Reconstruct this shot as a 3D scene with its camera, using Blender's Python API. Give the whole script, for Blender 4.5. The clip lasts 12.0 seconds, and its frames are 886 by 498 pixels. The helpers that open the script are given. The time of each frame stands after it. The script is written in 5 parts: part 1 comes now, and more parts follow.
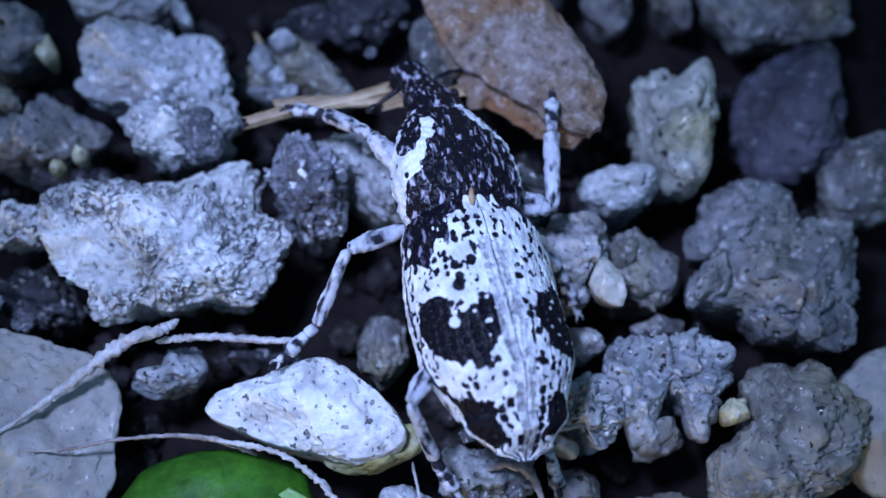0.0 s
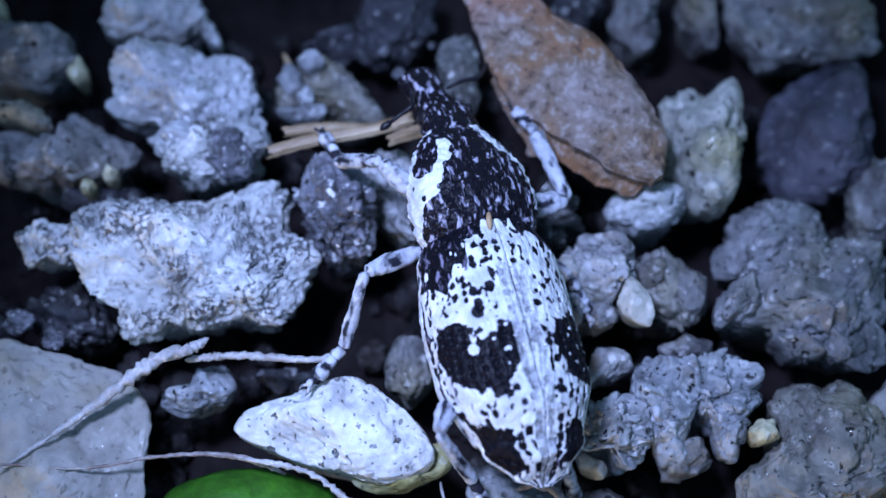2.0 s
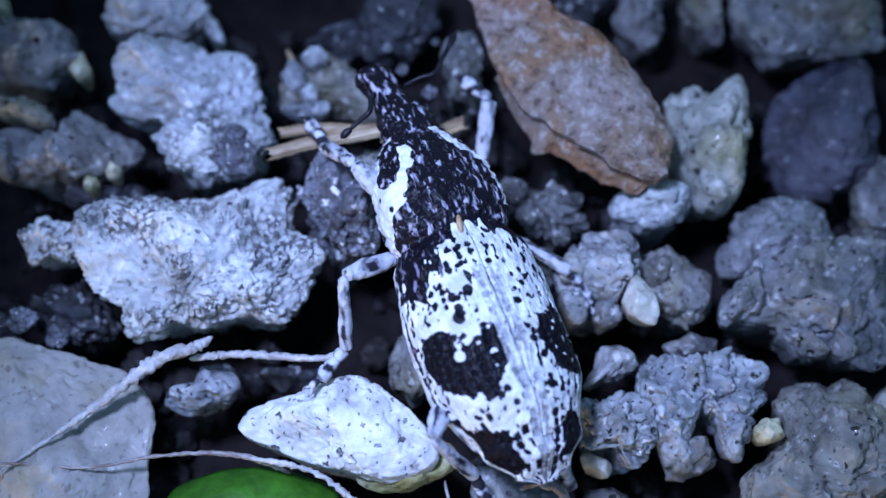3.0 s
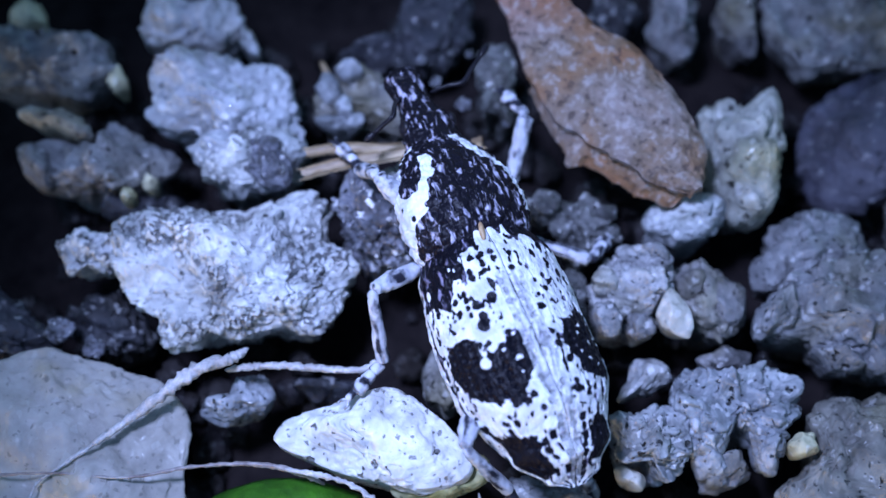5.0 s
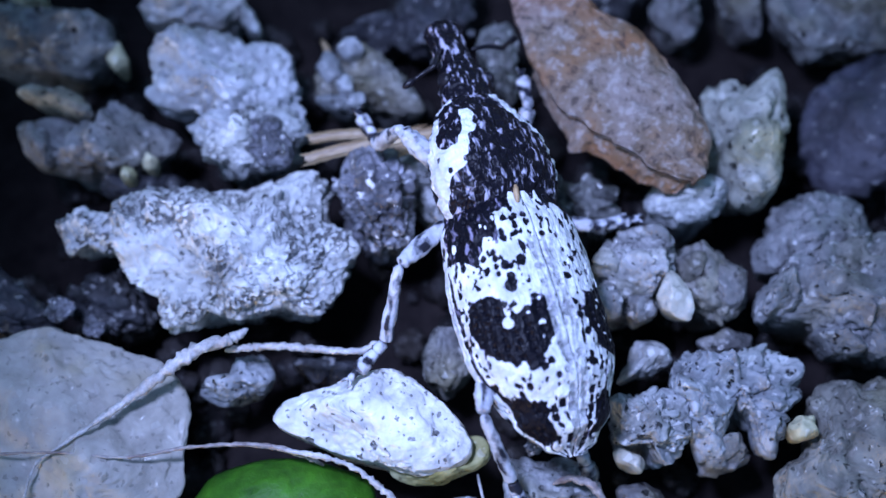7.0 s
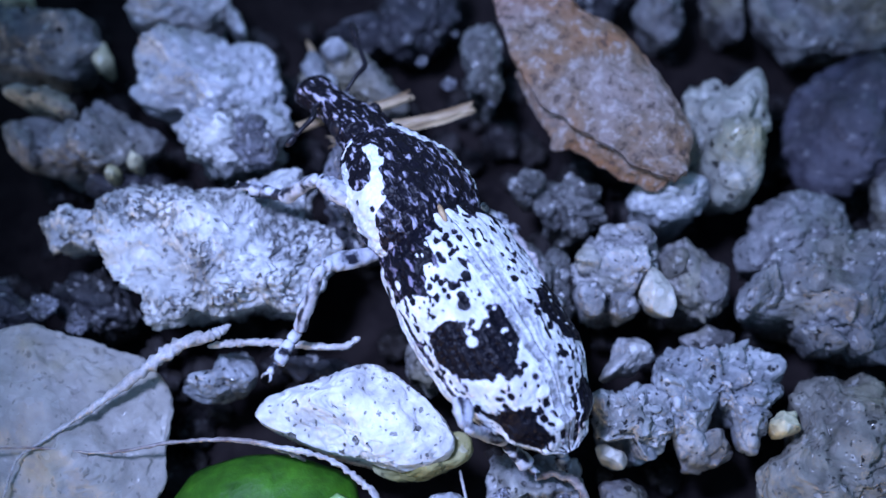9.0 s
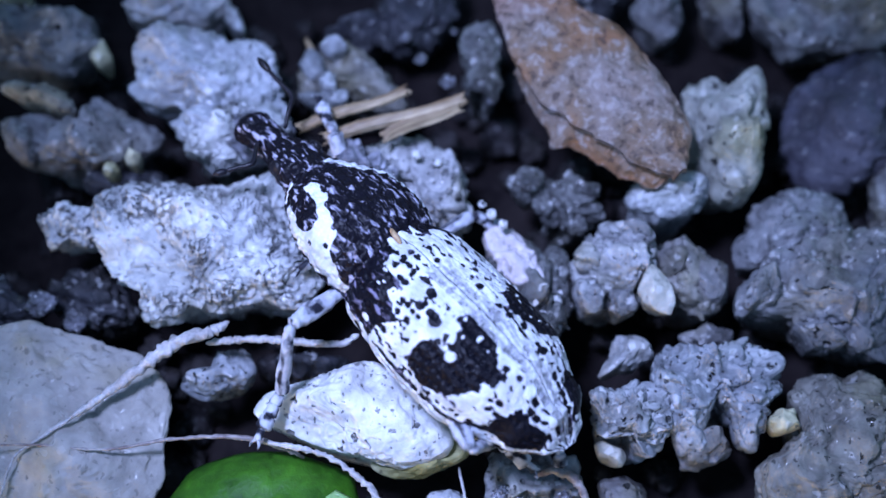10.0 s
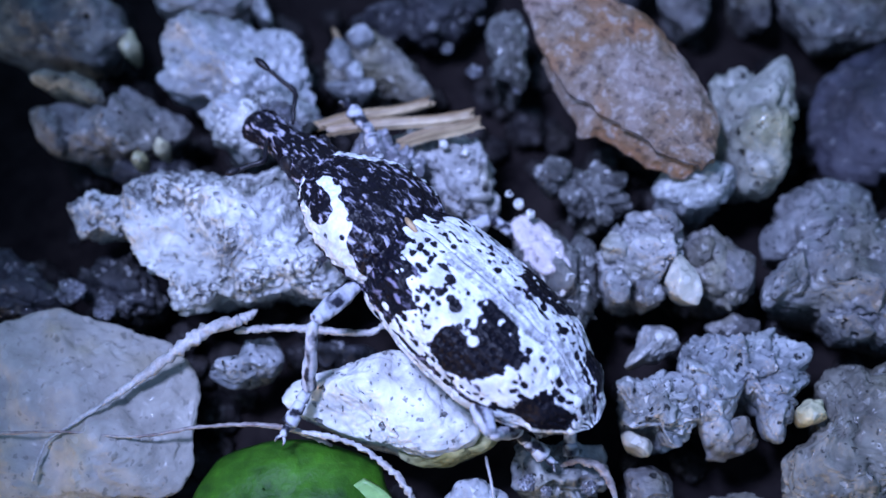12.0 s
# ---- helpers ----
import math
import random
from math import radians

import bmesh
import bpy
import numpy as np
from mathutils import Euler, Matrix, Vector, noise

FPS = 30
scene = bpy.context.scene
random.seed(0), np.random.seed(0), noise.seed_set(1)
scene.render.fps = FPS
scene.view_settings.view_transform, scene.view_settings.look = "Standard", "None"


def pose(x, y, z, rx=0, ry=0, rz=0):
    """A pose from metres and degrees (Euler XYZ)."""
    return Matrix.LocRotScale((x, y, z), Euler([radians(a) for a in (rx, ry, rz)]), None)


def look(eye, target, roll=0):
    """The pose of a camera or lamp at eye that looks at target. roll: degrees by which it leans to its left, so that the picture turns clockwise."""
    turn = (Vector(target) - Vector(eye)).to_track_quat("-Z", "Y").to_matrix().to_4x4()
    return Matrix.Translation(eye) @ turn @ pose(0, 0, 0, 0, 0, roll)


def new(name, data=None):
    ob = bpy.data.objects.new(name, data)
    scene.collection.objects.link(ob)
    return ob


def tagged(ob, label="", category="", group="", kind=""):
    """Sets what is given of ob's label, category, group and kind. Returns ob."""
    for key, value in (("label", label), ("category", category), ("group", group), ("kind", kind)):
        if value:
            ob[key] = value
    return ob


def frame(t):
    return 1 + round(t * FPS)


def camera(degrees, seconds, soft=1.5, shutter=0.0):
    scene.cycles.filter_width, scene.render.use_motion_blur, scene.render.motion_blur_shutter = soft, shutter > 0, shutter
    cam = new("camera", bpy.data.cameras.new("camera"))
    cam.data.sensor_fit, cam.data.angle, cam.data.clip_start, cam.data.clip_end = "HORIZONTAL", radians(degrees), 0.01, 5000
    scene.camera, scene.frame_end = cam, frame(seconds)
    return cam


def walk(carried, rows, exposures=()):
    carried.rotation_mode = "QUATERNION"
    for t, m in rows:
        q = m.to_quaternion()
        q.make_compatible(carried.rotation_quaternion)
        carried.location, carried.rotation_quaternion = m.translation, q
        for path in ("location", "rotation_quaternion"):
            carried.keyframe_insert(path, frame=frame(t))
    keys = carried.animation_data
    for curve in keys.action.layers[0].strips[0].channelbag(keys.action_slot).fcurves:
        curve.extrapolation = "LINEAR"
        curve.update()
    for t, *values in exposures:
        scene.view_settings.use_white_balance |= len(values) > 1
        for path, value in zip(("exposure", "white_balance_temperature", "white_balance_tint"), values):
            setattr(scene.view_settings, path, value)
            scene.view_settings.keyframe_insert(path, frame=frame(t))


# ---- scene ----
MM = 0.001
cam = camera(40, 12.0, soft=1.5)
cam.data.dof.use_dof = True
cam.data.dof.focus_distance = 0.0405
cam.data.dof.aperture_fstop = 42
walk(cam, [
    (0, pose(0.00072, -0.01665, 0.03961, 21.76, -2.03, -1.30)),
    (0.5, pose(0.00076, -0.01688, 0.03961, 22.41, -2.05, -1.38)),
    (1, pose(0.00074, -0.01657, 0.03971, 22.12, -1.83, -1.14)),
    (1.5, pose(0.00056, -0.01642, 0.03981, 22.06, -1.81, -1.11)),
    (2, pose(0.00043, -0.01669, 0.03971, 22.67, -1.20, -0.85)),
    (2.5, pose(0.00031, -0.01636, 0.03972, 22.26, -1.28, -0.90)),
    (3, pose(0.00026, -0.01633, 0.03973, 22.14, -1.24, -0.81)),
    (5, pose(-0.00020, -0.01608, 0.04000, 22.28, -0.38, -0.24)),
    (5.5, pose(0.00000, -0.01610, 0.03990, 21.97, 0.00, 0.00)),
    (6, pose(-0.00022, -0.01603, 0.03990, 21.74, -0.25, -0.02)),
    (6.5, pose(-0.00013, -0.01602, 0.03992, 21.53, -0.30, 0.04)),
    (7, pose(0.00001, -0.01579, 0.03997, 21.05, -0.20, 0.10)),
    (9, pose(0.00046, -0.01668, 0.03974, 22.10, -0.40, 0.01)),
    (9.5, pose(0.00064, -0.01697, 0.03957, 22.43, -0.26, 0.06)),
    (10, pose(0.00036, -0.01685, 0.03963, 22.23, -0.60, 0.00)),
    (10.5, pose(0.00045, -0.01674, 0.03963, 21.88, -0.23, 0.13)),
    (11, pose(0.00035, -0.01691, 0.03950, 21.81, -0.19, 0.17)),
    (11.5, pose(0.00020, -0.01671, 0.03965, 21.51, 0.05, 0.33)),
    (12, pose(0.00000, -0.01680, 0.03976, 21.61, 0.09, 0.46)),
], exposures=[(0, -0.85, 4600, 10), (1.5, -0.73, 4600, 10), (3, -0.62, 4600, 10), (5, -0.55, 4620, 13), (9, -0.55, 4640, 14), (12, -0.53, 4660, 16)])

# ---- night: a cool white torch held beside the camera, and a faint sky ----
SUN_UP, SUN_ROUND = radians(4), radians(215)
world = bpy.data.worlds.new("sky")
scene.world = world
world.use_nodes = True
wn = world.node_tree.nodes
sky = wn.new("ShaderNodeTexSky")
sky.sky_type, sky.sun_disc = "NISHITA", False
sky.sun_elevation, sky.sun_rotation = SUN_UP, SUN_ROUND
wn["Background"].inputs["Strength"].default_value = 0.35
world.node_tree.links.new(sky.outputs[0], wn["Background"].inputs["Color"])
torch = new("torch_lamp", bpy.data.lights.new("torch_lamp", "SPOT"))
torch.data.energy, torch.data.shadow_soft_size, torch.data.color = 0.26, 0.004, (0.81, 0.79, 1.0)
torch.data.spot_size, torch.data.spot_blend = radians(45), 1.0
torch.matrix_world = look((-0.0115, -0.004, 0.052), (0.0014, -0.0012, 0))


# ---- materials ----
def material(name, rough=0.6, spec=0.5, metal=0.0):
    m = bpy.data.materials.new(name)
    m.use_nodes = True
    b = m.node_tree.nodes["Principled BSDF"]
    b.inputs["Roughness"].default_value, b.inputs["Metallic"].default_value = rough, metal
    b.inputs["Specular IOR Level"].default_value = spec
    return m, m.node_tree, b


def ramp(tree, source, stops):
    n = tree.nodes.new("ShaderNodeValToRGB")
    e = n.color_ramp.elements
    while len(e) < len(stops):
        e.new(0.5)
    for el, (at, c) in zip(e, stops):
        el.position = at
        el.color = (*c, 1) if len(c) == 3 else c
    tree.links.new(source, n.inputs[0])
    return n.outputs[0]


def mix(tree, factor, a, b, blend="MIX"):
    n = tree.nodes.new("ShaderNodeMix")
    n.data_type, n.blend_type = "RGBA", blend
    for slot, v in ((0, factor), (6, a), (7, b)):
        if isinstance(v, bpy.types.NodeSocket):
            tree.links.new(v, n.inputs[slot])
        else:
            n.inputs[slot].default_value = v if isinstance(v, float) else (*v, 1)
    return n.outputs[2]


def coords(tree, shift=True):
    c = tree.nodes.new("ShaderNodeTexCoord")
    if not shift:
        return c.outputs["Object"]
    info = tree.nodes.new("ShaderNodeObjectInfo")
    add = tree.nodes.new("ShaderNodeVectorMath")
    tree.links.new(c.outputs["Object"], add.inputs[0])
    tree.links.new(info.outputs["Random"], add.inputs[1])
    return add.outputs[0]


def tex(tree, co, kind, scale, detail=4.0, rough=0.6):
    n = tree.nodes.new(kind)
    n.inputs["Scale"].default_value = scale
    if kind == "ShaderNodeTexNoise":
        n.inputs["Detail"].default_value, n.inputs["Roughness"].default_value = detail, rough
    tree.links.new(co, n.inputs["Vector"])
    return n


def bump(tree, bsdf, layers, facets=None):
    last = None
    for source, strength, dist in layers:
        n = tree.nodes.new("ShaderNodeBump")
        n.inputs["Strength"].default_value, n.inputs["Distance"].default_value = strength, dist
        tree.links.new(source, n.inputs["Height"])
        if last:
            tree.links.new(last, n.inputs["Normal"])
        last = n.outputs[0]
    if facets:
        # each crystal grain lies at its own slant
        slant = tree.nodes.new("ShaderNodeVectorMath")
        slant.operation = "MULTIPLY_ADD"
        slant.inputs[1].default_value = (facets[1],) * 3
        tree.links.new(facets[0], slant.inputs[0])
        tree.links.new(last, slant.inputs[2])
        centre = tree.nodes.new("ShaderNodeVectorMath")
        centre.operation = "SUBTRACT"
        centre.inputs[1].default_value = (facets[1] / 2,) * 3
        tree.links.new(slant.outputs[0], centre.inputs[0])
        unit = tree.nodes.new("ShaderNodeVectorMath")
        unit.operation = "NORMALIZE"
        tree.links.new(centre.outputs[0], unit.inputs[0])
        last = unit.outputs[0]
    tree.links.new(last, bsdf.inputs["Normal"])


def stone_material(name, low, high, stain, pits=0.5, sparkle=0.35, stained=0.35, joints=0.0):
    """Crusted limestone: clouded ground colour, ochre stains, sparse dark pits, glassy crystal faces with painted
    glints.
    """
    m, t, b = material(name, 0.6, sparkle)
    co = coords(t)
    warp = tex(t, co, "ShaderNodeTexNoise", 900, 3, 0.6)
    bent = t.nodes.new("ShaderNodeVectorMath")
    bent.operation = "MULTIPLY_ADD"
    bent.inputs[1].default_value = (2.5e-4,) * 3
    t.links.new(warp.outputs["Color"], bent.inputs[0])
    t.links.new(co, bent.inputs[2])
    bent = bent.outputs[0]
    tear = tex(t, co, "ShaderNodeTexNoise", 3300, 2, 0.5)
    torn = t.nodes.new("ShaderNodeVectorMath")
    torn.operation = "MULTIPLY_ADD"
    torn.inputs[1].default_value = (4.2e-4,) * 3
    t.links.new(tear.outputs["Color"], torn.inputs[0])
    t.links.new(co, torn.inputs[2])
    torn = torn.outputs[0]
    cloud = tex(t, co, "ShaderNodeTexNoise", 380, 4, 0.58).outputs["Fac"]
    mottle = tex(t, bent, "ShaderNodeTexNoise", 1500, 3, 0.55).outputs["Fac"]
    nub = tex(t, bent, "ShaderNodeTexVoronoi", 2600)
    small = tex(t, bent, "ShaderNodeTexVoronoi", 5200)
    col = ramp(t, cloud, [(0.34, low), (0.62, high)])
    ochre = ramp(t, tex(t, co, "ShaderNodeTexNoise", 240, 3, 0.5).outputs["Fac"], [(0.50, (0, 0, 0)), (0.68, (stained,) * 3)])
    col = mix(t, ochre, col, stain)
    col = mix(t, 1.0, col, ramp(t, mottle, [(0.32, (1 - 0.5 * pits,) * 3), (0.55, (1.0,) * 3), (0.72, (1 + 0.3 * pits,) * 3)]), "MULTIPLY")
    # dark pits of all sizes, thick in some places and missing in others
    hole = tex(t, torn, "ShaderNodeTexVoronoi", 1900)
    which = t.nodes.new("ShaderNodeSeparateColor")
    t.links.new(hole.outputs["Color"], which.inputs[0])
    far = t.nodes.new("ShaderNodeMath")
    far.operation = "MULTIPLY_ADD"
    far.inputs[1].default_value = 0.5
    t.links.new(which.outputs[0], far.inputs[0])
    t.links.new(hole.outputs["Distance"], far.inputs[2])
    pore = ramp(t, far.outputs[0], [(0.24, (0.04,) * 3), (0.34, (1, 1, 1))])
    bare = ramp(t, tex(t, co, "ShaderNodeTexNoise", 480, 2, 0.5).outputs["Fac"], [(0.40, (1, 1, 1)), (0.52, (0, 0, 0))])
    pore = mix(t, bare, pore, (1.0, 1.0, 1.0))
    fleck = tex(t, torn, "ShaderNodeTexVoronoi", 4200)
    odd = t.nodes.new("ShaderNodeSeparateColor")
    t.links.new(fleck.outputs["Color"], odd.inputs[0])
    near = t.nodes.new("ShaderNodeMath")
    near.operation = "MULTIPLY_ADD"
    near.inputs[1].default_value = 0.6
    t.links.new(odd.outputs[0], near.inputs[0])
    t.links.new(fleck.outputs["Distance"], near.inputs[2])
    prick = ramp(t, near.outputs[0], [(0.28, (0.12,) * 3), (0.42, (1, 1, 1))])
    # shade inside the pricks and pits is multiplied into the colour
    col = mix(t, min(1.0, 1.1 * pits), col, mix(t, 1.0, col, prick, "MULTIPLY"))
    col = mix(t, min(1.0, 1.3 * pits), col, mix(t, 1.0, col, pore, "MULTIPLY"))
    layers = []
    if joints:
        # crevice shade between rounded crystal grains, painted into the colour in patches
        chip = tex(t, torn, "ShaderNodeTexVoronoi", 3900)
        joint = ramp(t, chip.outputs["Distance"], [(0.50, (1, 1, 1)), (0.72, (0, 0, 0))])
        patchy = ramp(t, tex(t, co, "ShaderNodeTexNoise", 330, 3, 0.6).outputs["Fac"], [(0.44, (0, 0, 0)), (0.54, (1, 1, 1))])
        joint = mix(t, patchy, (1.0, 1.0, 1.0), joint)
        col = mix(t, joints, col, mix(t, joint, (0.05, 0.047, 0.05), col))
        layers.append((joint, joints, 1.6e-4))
    # glints of crystal faces here and there, painted into the colour as near-white
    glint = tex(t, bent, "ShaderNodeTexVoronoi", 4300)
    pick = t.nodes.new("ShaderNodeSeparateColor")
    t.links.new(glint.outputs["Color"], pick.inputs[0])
    col = mix(t, ramp(t, pick.outputs[1], [(0.93, (0, 0, 0)), (0.97, (0.8 * sparkle * sparkle + 0.05,) * 3)]), col, (0.82, 0.82, 0.84))
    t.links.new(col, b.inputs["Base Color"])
    t.links.new(ramp(t, pick.outputs[0], [(0.0, (0.18,) * 3), (0.2, (0.5,) * 3), (0.5, (0.75,) * 3)]), b.inputs["Roughness"])
    bump(t, b, layers + [(pore, min(1.0, 1.2 * pits), 2.0e-4), (prick, 0.7 * pits, 9e-5), (mottle, 0.6 * pits + 0.1, 2.2e-4), (nub.outputs["Distance"], 0.4 * pits, 1.1e-4), (small.outputs["Distance"], 0.35, 4e-5)], (glint.outputs["Color"], 0.45 * sparkle))
    return m


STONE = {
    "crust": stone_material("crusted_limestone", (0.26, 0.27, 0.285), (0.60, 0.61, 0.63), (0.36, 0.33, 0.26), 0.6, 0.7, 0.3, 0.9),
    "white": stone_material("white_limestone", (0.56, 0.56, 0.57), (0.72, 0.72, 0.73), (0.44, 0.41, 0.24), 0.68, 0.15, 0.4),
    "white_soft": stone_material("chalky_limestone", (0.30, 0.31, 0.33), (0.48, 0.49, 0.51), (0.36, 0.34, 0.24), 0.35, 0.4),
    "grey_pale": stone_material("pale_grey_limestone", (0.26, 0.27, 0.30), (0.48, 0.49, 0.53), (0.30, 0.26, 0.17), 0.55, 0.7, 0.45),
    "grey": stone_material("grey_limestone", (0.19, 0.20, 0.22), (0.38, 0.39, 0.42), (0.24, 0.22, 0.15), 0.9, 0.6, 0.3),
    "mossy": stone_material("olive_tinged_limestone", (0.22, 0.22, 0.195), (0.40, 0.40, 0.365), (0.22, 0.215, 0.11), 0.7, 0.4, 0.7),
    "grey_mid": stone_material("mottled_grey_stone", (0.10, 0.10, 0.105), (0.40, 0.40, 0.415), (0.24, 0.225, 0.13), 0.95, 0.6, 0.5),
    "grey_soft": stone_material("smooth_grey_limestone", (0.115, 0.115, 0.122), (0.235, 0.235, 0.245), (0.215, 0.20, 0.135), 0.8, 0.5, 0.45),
    # grey_dim and dark: weak light down in the gaps is put into the colour
    "grey_dim": stone_material("dimmed_grey_stone", (0.062, 0.058, 0.060), (0.235, 0.23, 0.235), (0.22, 0.20, 0.10), 0.75, 0.5, 0.55),
    "dark": stone_material("darkened_stone", (0.010, 0.010, 0.013), (0.042, 0.042, 0.053), (0.05, 0.042, 0.03), 0.5, 0.5),
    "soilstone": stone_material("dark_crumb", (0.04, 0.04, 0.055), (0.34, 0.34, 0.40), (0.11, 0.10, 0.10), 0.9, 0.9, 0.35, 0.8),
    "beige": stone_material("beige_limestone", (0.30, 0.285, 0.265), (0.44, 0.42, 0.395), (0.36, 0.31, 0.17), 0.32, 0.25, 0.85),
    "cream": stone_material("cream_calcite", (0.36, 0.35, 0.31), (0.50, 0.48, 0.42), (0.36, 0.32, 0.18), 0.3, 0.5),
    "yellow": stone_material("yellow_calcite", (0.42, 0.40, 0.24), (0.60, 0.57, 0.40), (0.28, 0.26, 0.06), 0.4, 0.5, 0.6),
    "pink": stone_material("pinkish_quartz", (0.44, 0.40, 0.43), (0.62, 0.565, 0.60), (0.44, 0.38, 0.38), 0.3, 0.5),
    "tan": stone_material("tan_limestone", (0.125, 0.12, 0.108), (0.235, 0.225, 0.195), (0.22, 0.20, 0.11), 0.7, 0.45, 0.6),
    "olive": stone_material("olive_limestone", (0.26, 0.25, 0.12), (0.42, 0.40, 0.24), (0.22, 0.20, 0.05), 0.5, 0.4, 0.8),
    # darker copy of soilstone; the shade of its gap is put into the colour
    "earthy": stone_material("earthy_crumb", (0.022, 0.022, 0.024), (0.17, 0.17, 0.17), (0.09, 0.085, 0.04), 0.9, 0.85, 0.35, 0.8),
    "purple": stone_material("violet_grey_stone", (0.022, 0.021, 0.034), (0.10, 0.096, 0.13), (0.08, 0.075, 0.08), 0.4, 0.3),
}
# near-black base, so crumbs stay dark in the gaps
EARTH = stone_material("near_black_earth", (0.010, 0.009, 0.011), (0.036, 0.032, 0.033), (0.03, 0.025, 0.018), 0.5, 0.12)
STONE_WORDS = {
    "crust": "pale limestone with a rough crystalline crust", "white": "white wedge-shaped limestone, finely pitted",
    "white_soft": "chalky white stone beneath the brown flake", "grey_pale": "pale grey limestone with glinting grains",
    "grey": "grey pitted limestone clump in the gravel", "grey_soft": "smooth blue-grey limestone in the gravel",
    "grey_mid": "mottled grey limestone with olive stains", "grey_dim": "grey stone lying deep in the gravel, dimmed in its colour", "dark": "stone in a shaded gap of the gravel, shade put into its colour",
    "soilstone": "dark crumbly lump of soil and grit", "beige": "flat beige limestone slab with ochre stains",
    "mossy": "pale limestone with olive stains beside the bark flake",
    "cream": "cream calcite chip in the gravel", "yellow": "yellowish calcite grain beside grey stones", "pink": "pinkish quartz stone beside the weevil",
    "tan": "grainy tan limestone in the gravel", "olive": "olive strip along the white wedge stone, built as a stone", "earthy": "dark crumbly lump of earth in shade",
    "purple": "rounded violet-grey stone in shade",
}


def soil_material():
    m, t, b = material("dark_soil", 0.95, 0.06)
    co = coords(t, False)
    n = tex(t, co, "ShaderNodeTexNoise", 600, 6, 0.7).outputs["Fac"]
    # near-black tones keep the gaps between stones dark
    t.links.new(ramp(t, n, [(0.3, (0.006, 0.005, 0.006)), (0.7, (0.026, 0.021, 0.021))]), b.inputs["Base Color"])
    bump(t, b, [(n, 0.8, 3e-4)])
    return m


def scale_material(name, dark, pale, rough=0.5, fine=5200, streak=None, hairs=5600, long=0.34, gloss=0.16):
    """Beetle cuticle under pale scales; the mesh's own 'pale' value says where the scales lie."""
    m, t, b = material(name, rough, gloss)
    co = coords(t, False)
    at = t.nodes.new("ShaderNodeAttribute")
    at.attribute_name = "pale"
    n = tex(t, co, "ShaderNodeTexNoise", fine, 3, 0.6).outputs["Fac"]
    add = t.nodes.new("ShaderNodeMath")
    add.operation = "MULTIPLY_ADD"
    add.inputs[1].default_value = 0.35
    t.links.new(n, add.inputs[0])
    t.links.new(at.outputs["Fac"], add.inputs[2])
    sharp = ramp(t, add.outputs[0], [(0.56, (0, 0, 0)), (0.80, (1, 1, 1))])
    tone = ramp(t, tex(t, co, "ShaderNodeTexNoise", 1500, 3, 0.6).outputs["Fac"], [(0.35, tuple(c * 0.68 for c in pale)), (0.6, pale)])
    ground = dark
    layers = []
    if streak:
        # thin pale hairs lying lengthwise in wrinkles of the black cuticle
        mp = t.nodes.new("ShaderNodeMapping")
        mp.inputs["Scale"].default_value = (1.0, long, 0.8)
        t.links.new(co, mp.inputs["Vector"])
        hair = tex(t, mp.outputs[0], "ShaderNodeTexNoise", hairs, 2.0, 0.5)
        hair.inputs["Distortion"].default_value = 0.5
        hair = hair.outputs["Fac"]
        # none where the cuticle is bare
        some = ramp(t, at.outputs["Fac"], [(0.06, (0, 0, 0)), (0.10, (1, 1, 1))])
        ground = mix(t, mix(t, 1.0, some, ramp(t, hair, [(0.55, (0, 0, 0)), (0.60, (0.3,) * 3), (0.68, (1, 1, 1))]), "MULTIPLY"), dark, streak)
        layers.append((hair, 0.9, 1.2e-4))
    t.links.new(mix(t, sharp, ground, tone), b.inputs["Base Color"])
    t.links.new(ramp(t, sharp, [(0, (rough,) * 3), (1, (0.65,) * 3)]), b.inputs["Roughness"])
    v = tex(t, co, "ShaderNodeTexVoronoi", fine * 1.3).outputs["Distance"]
    bump(t, b, layers + [(v, 0.4, 3e-5), (n, 0.4, 3e-5)])
    return m


SOIL = soil_material()
SCALES = scale_material("weevil_scales", (0.004, 0.0035, 0.007), (0.72, 0.73, 0.78), 0.42, 5200, (0.22, 0.20, 0.30), gloss=0.13)
WRINKLED = scale_material("weevil_wrinkled_cuticle", (0.005, 0.004, 0.008), (0.72, 0.73, 0.78), 0.42, 5200, (0.42, 0.40, 0.52), 5200, 0.32)
LEGSCALES = scale_material("weevil_leg_scales", (0.02, 0.02, 0.03), (0.55, 0.56, 0.64))


def plain_material(name, low, high, scale, rough=0.5, spec=0.5, relief=6e-5, stretch=None):
    m, t, b = material(name, rough, spec)
    co = coords(t, False)
    if stretch:
        mp = t.nodes.new("ShaderNodeMapping")
        mp.inputs["Scale"].default_value = stretch
        t.links.new(co, mp.inputs["Vector"])
        co = mp.outputs[0]
    n = tex(t, co, "ShaderNodeTexNoise", scale, 5, 0.65).outputs["Fac"]
    f = tex(t, co, "ShaderNodeTexNoise", scale * 6, 3, 0.6).outputs["Fac"]
    c = ramp(t, n, [(0.32, low), (0.66, high)])
    c = mix(t, 1.0, c, ramp(t, f, [(0.3, (0.75,) * 3), (0.7, (1.15,) * 3)]), "MULTIPLY")
    t.links.new(c, b.inputs["Base Color"])
    bump(t, b, [(n, 0.6, relief), (f, 0.6, relief * 0.6)])
    return m


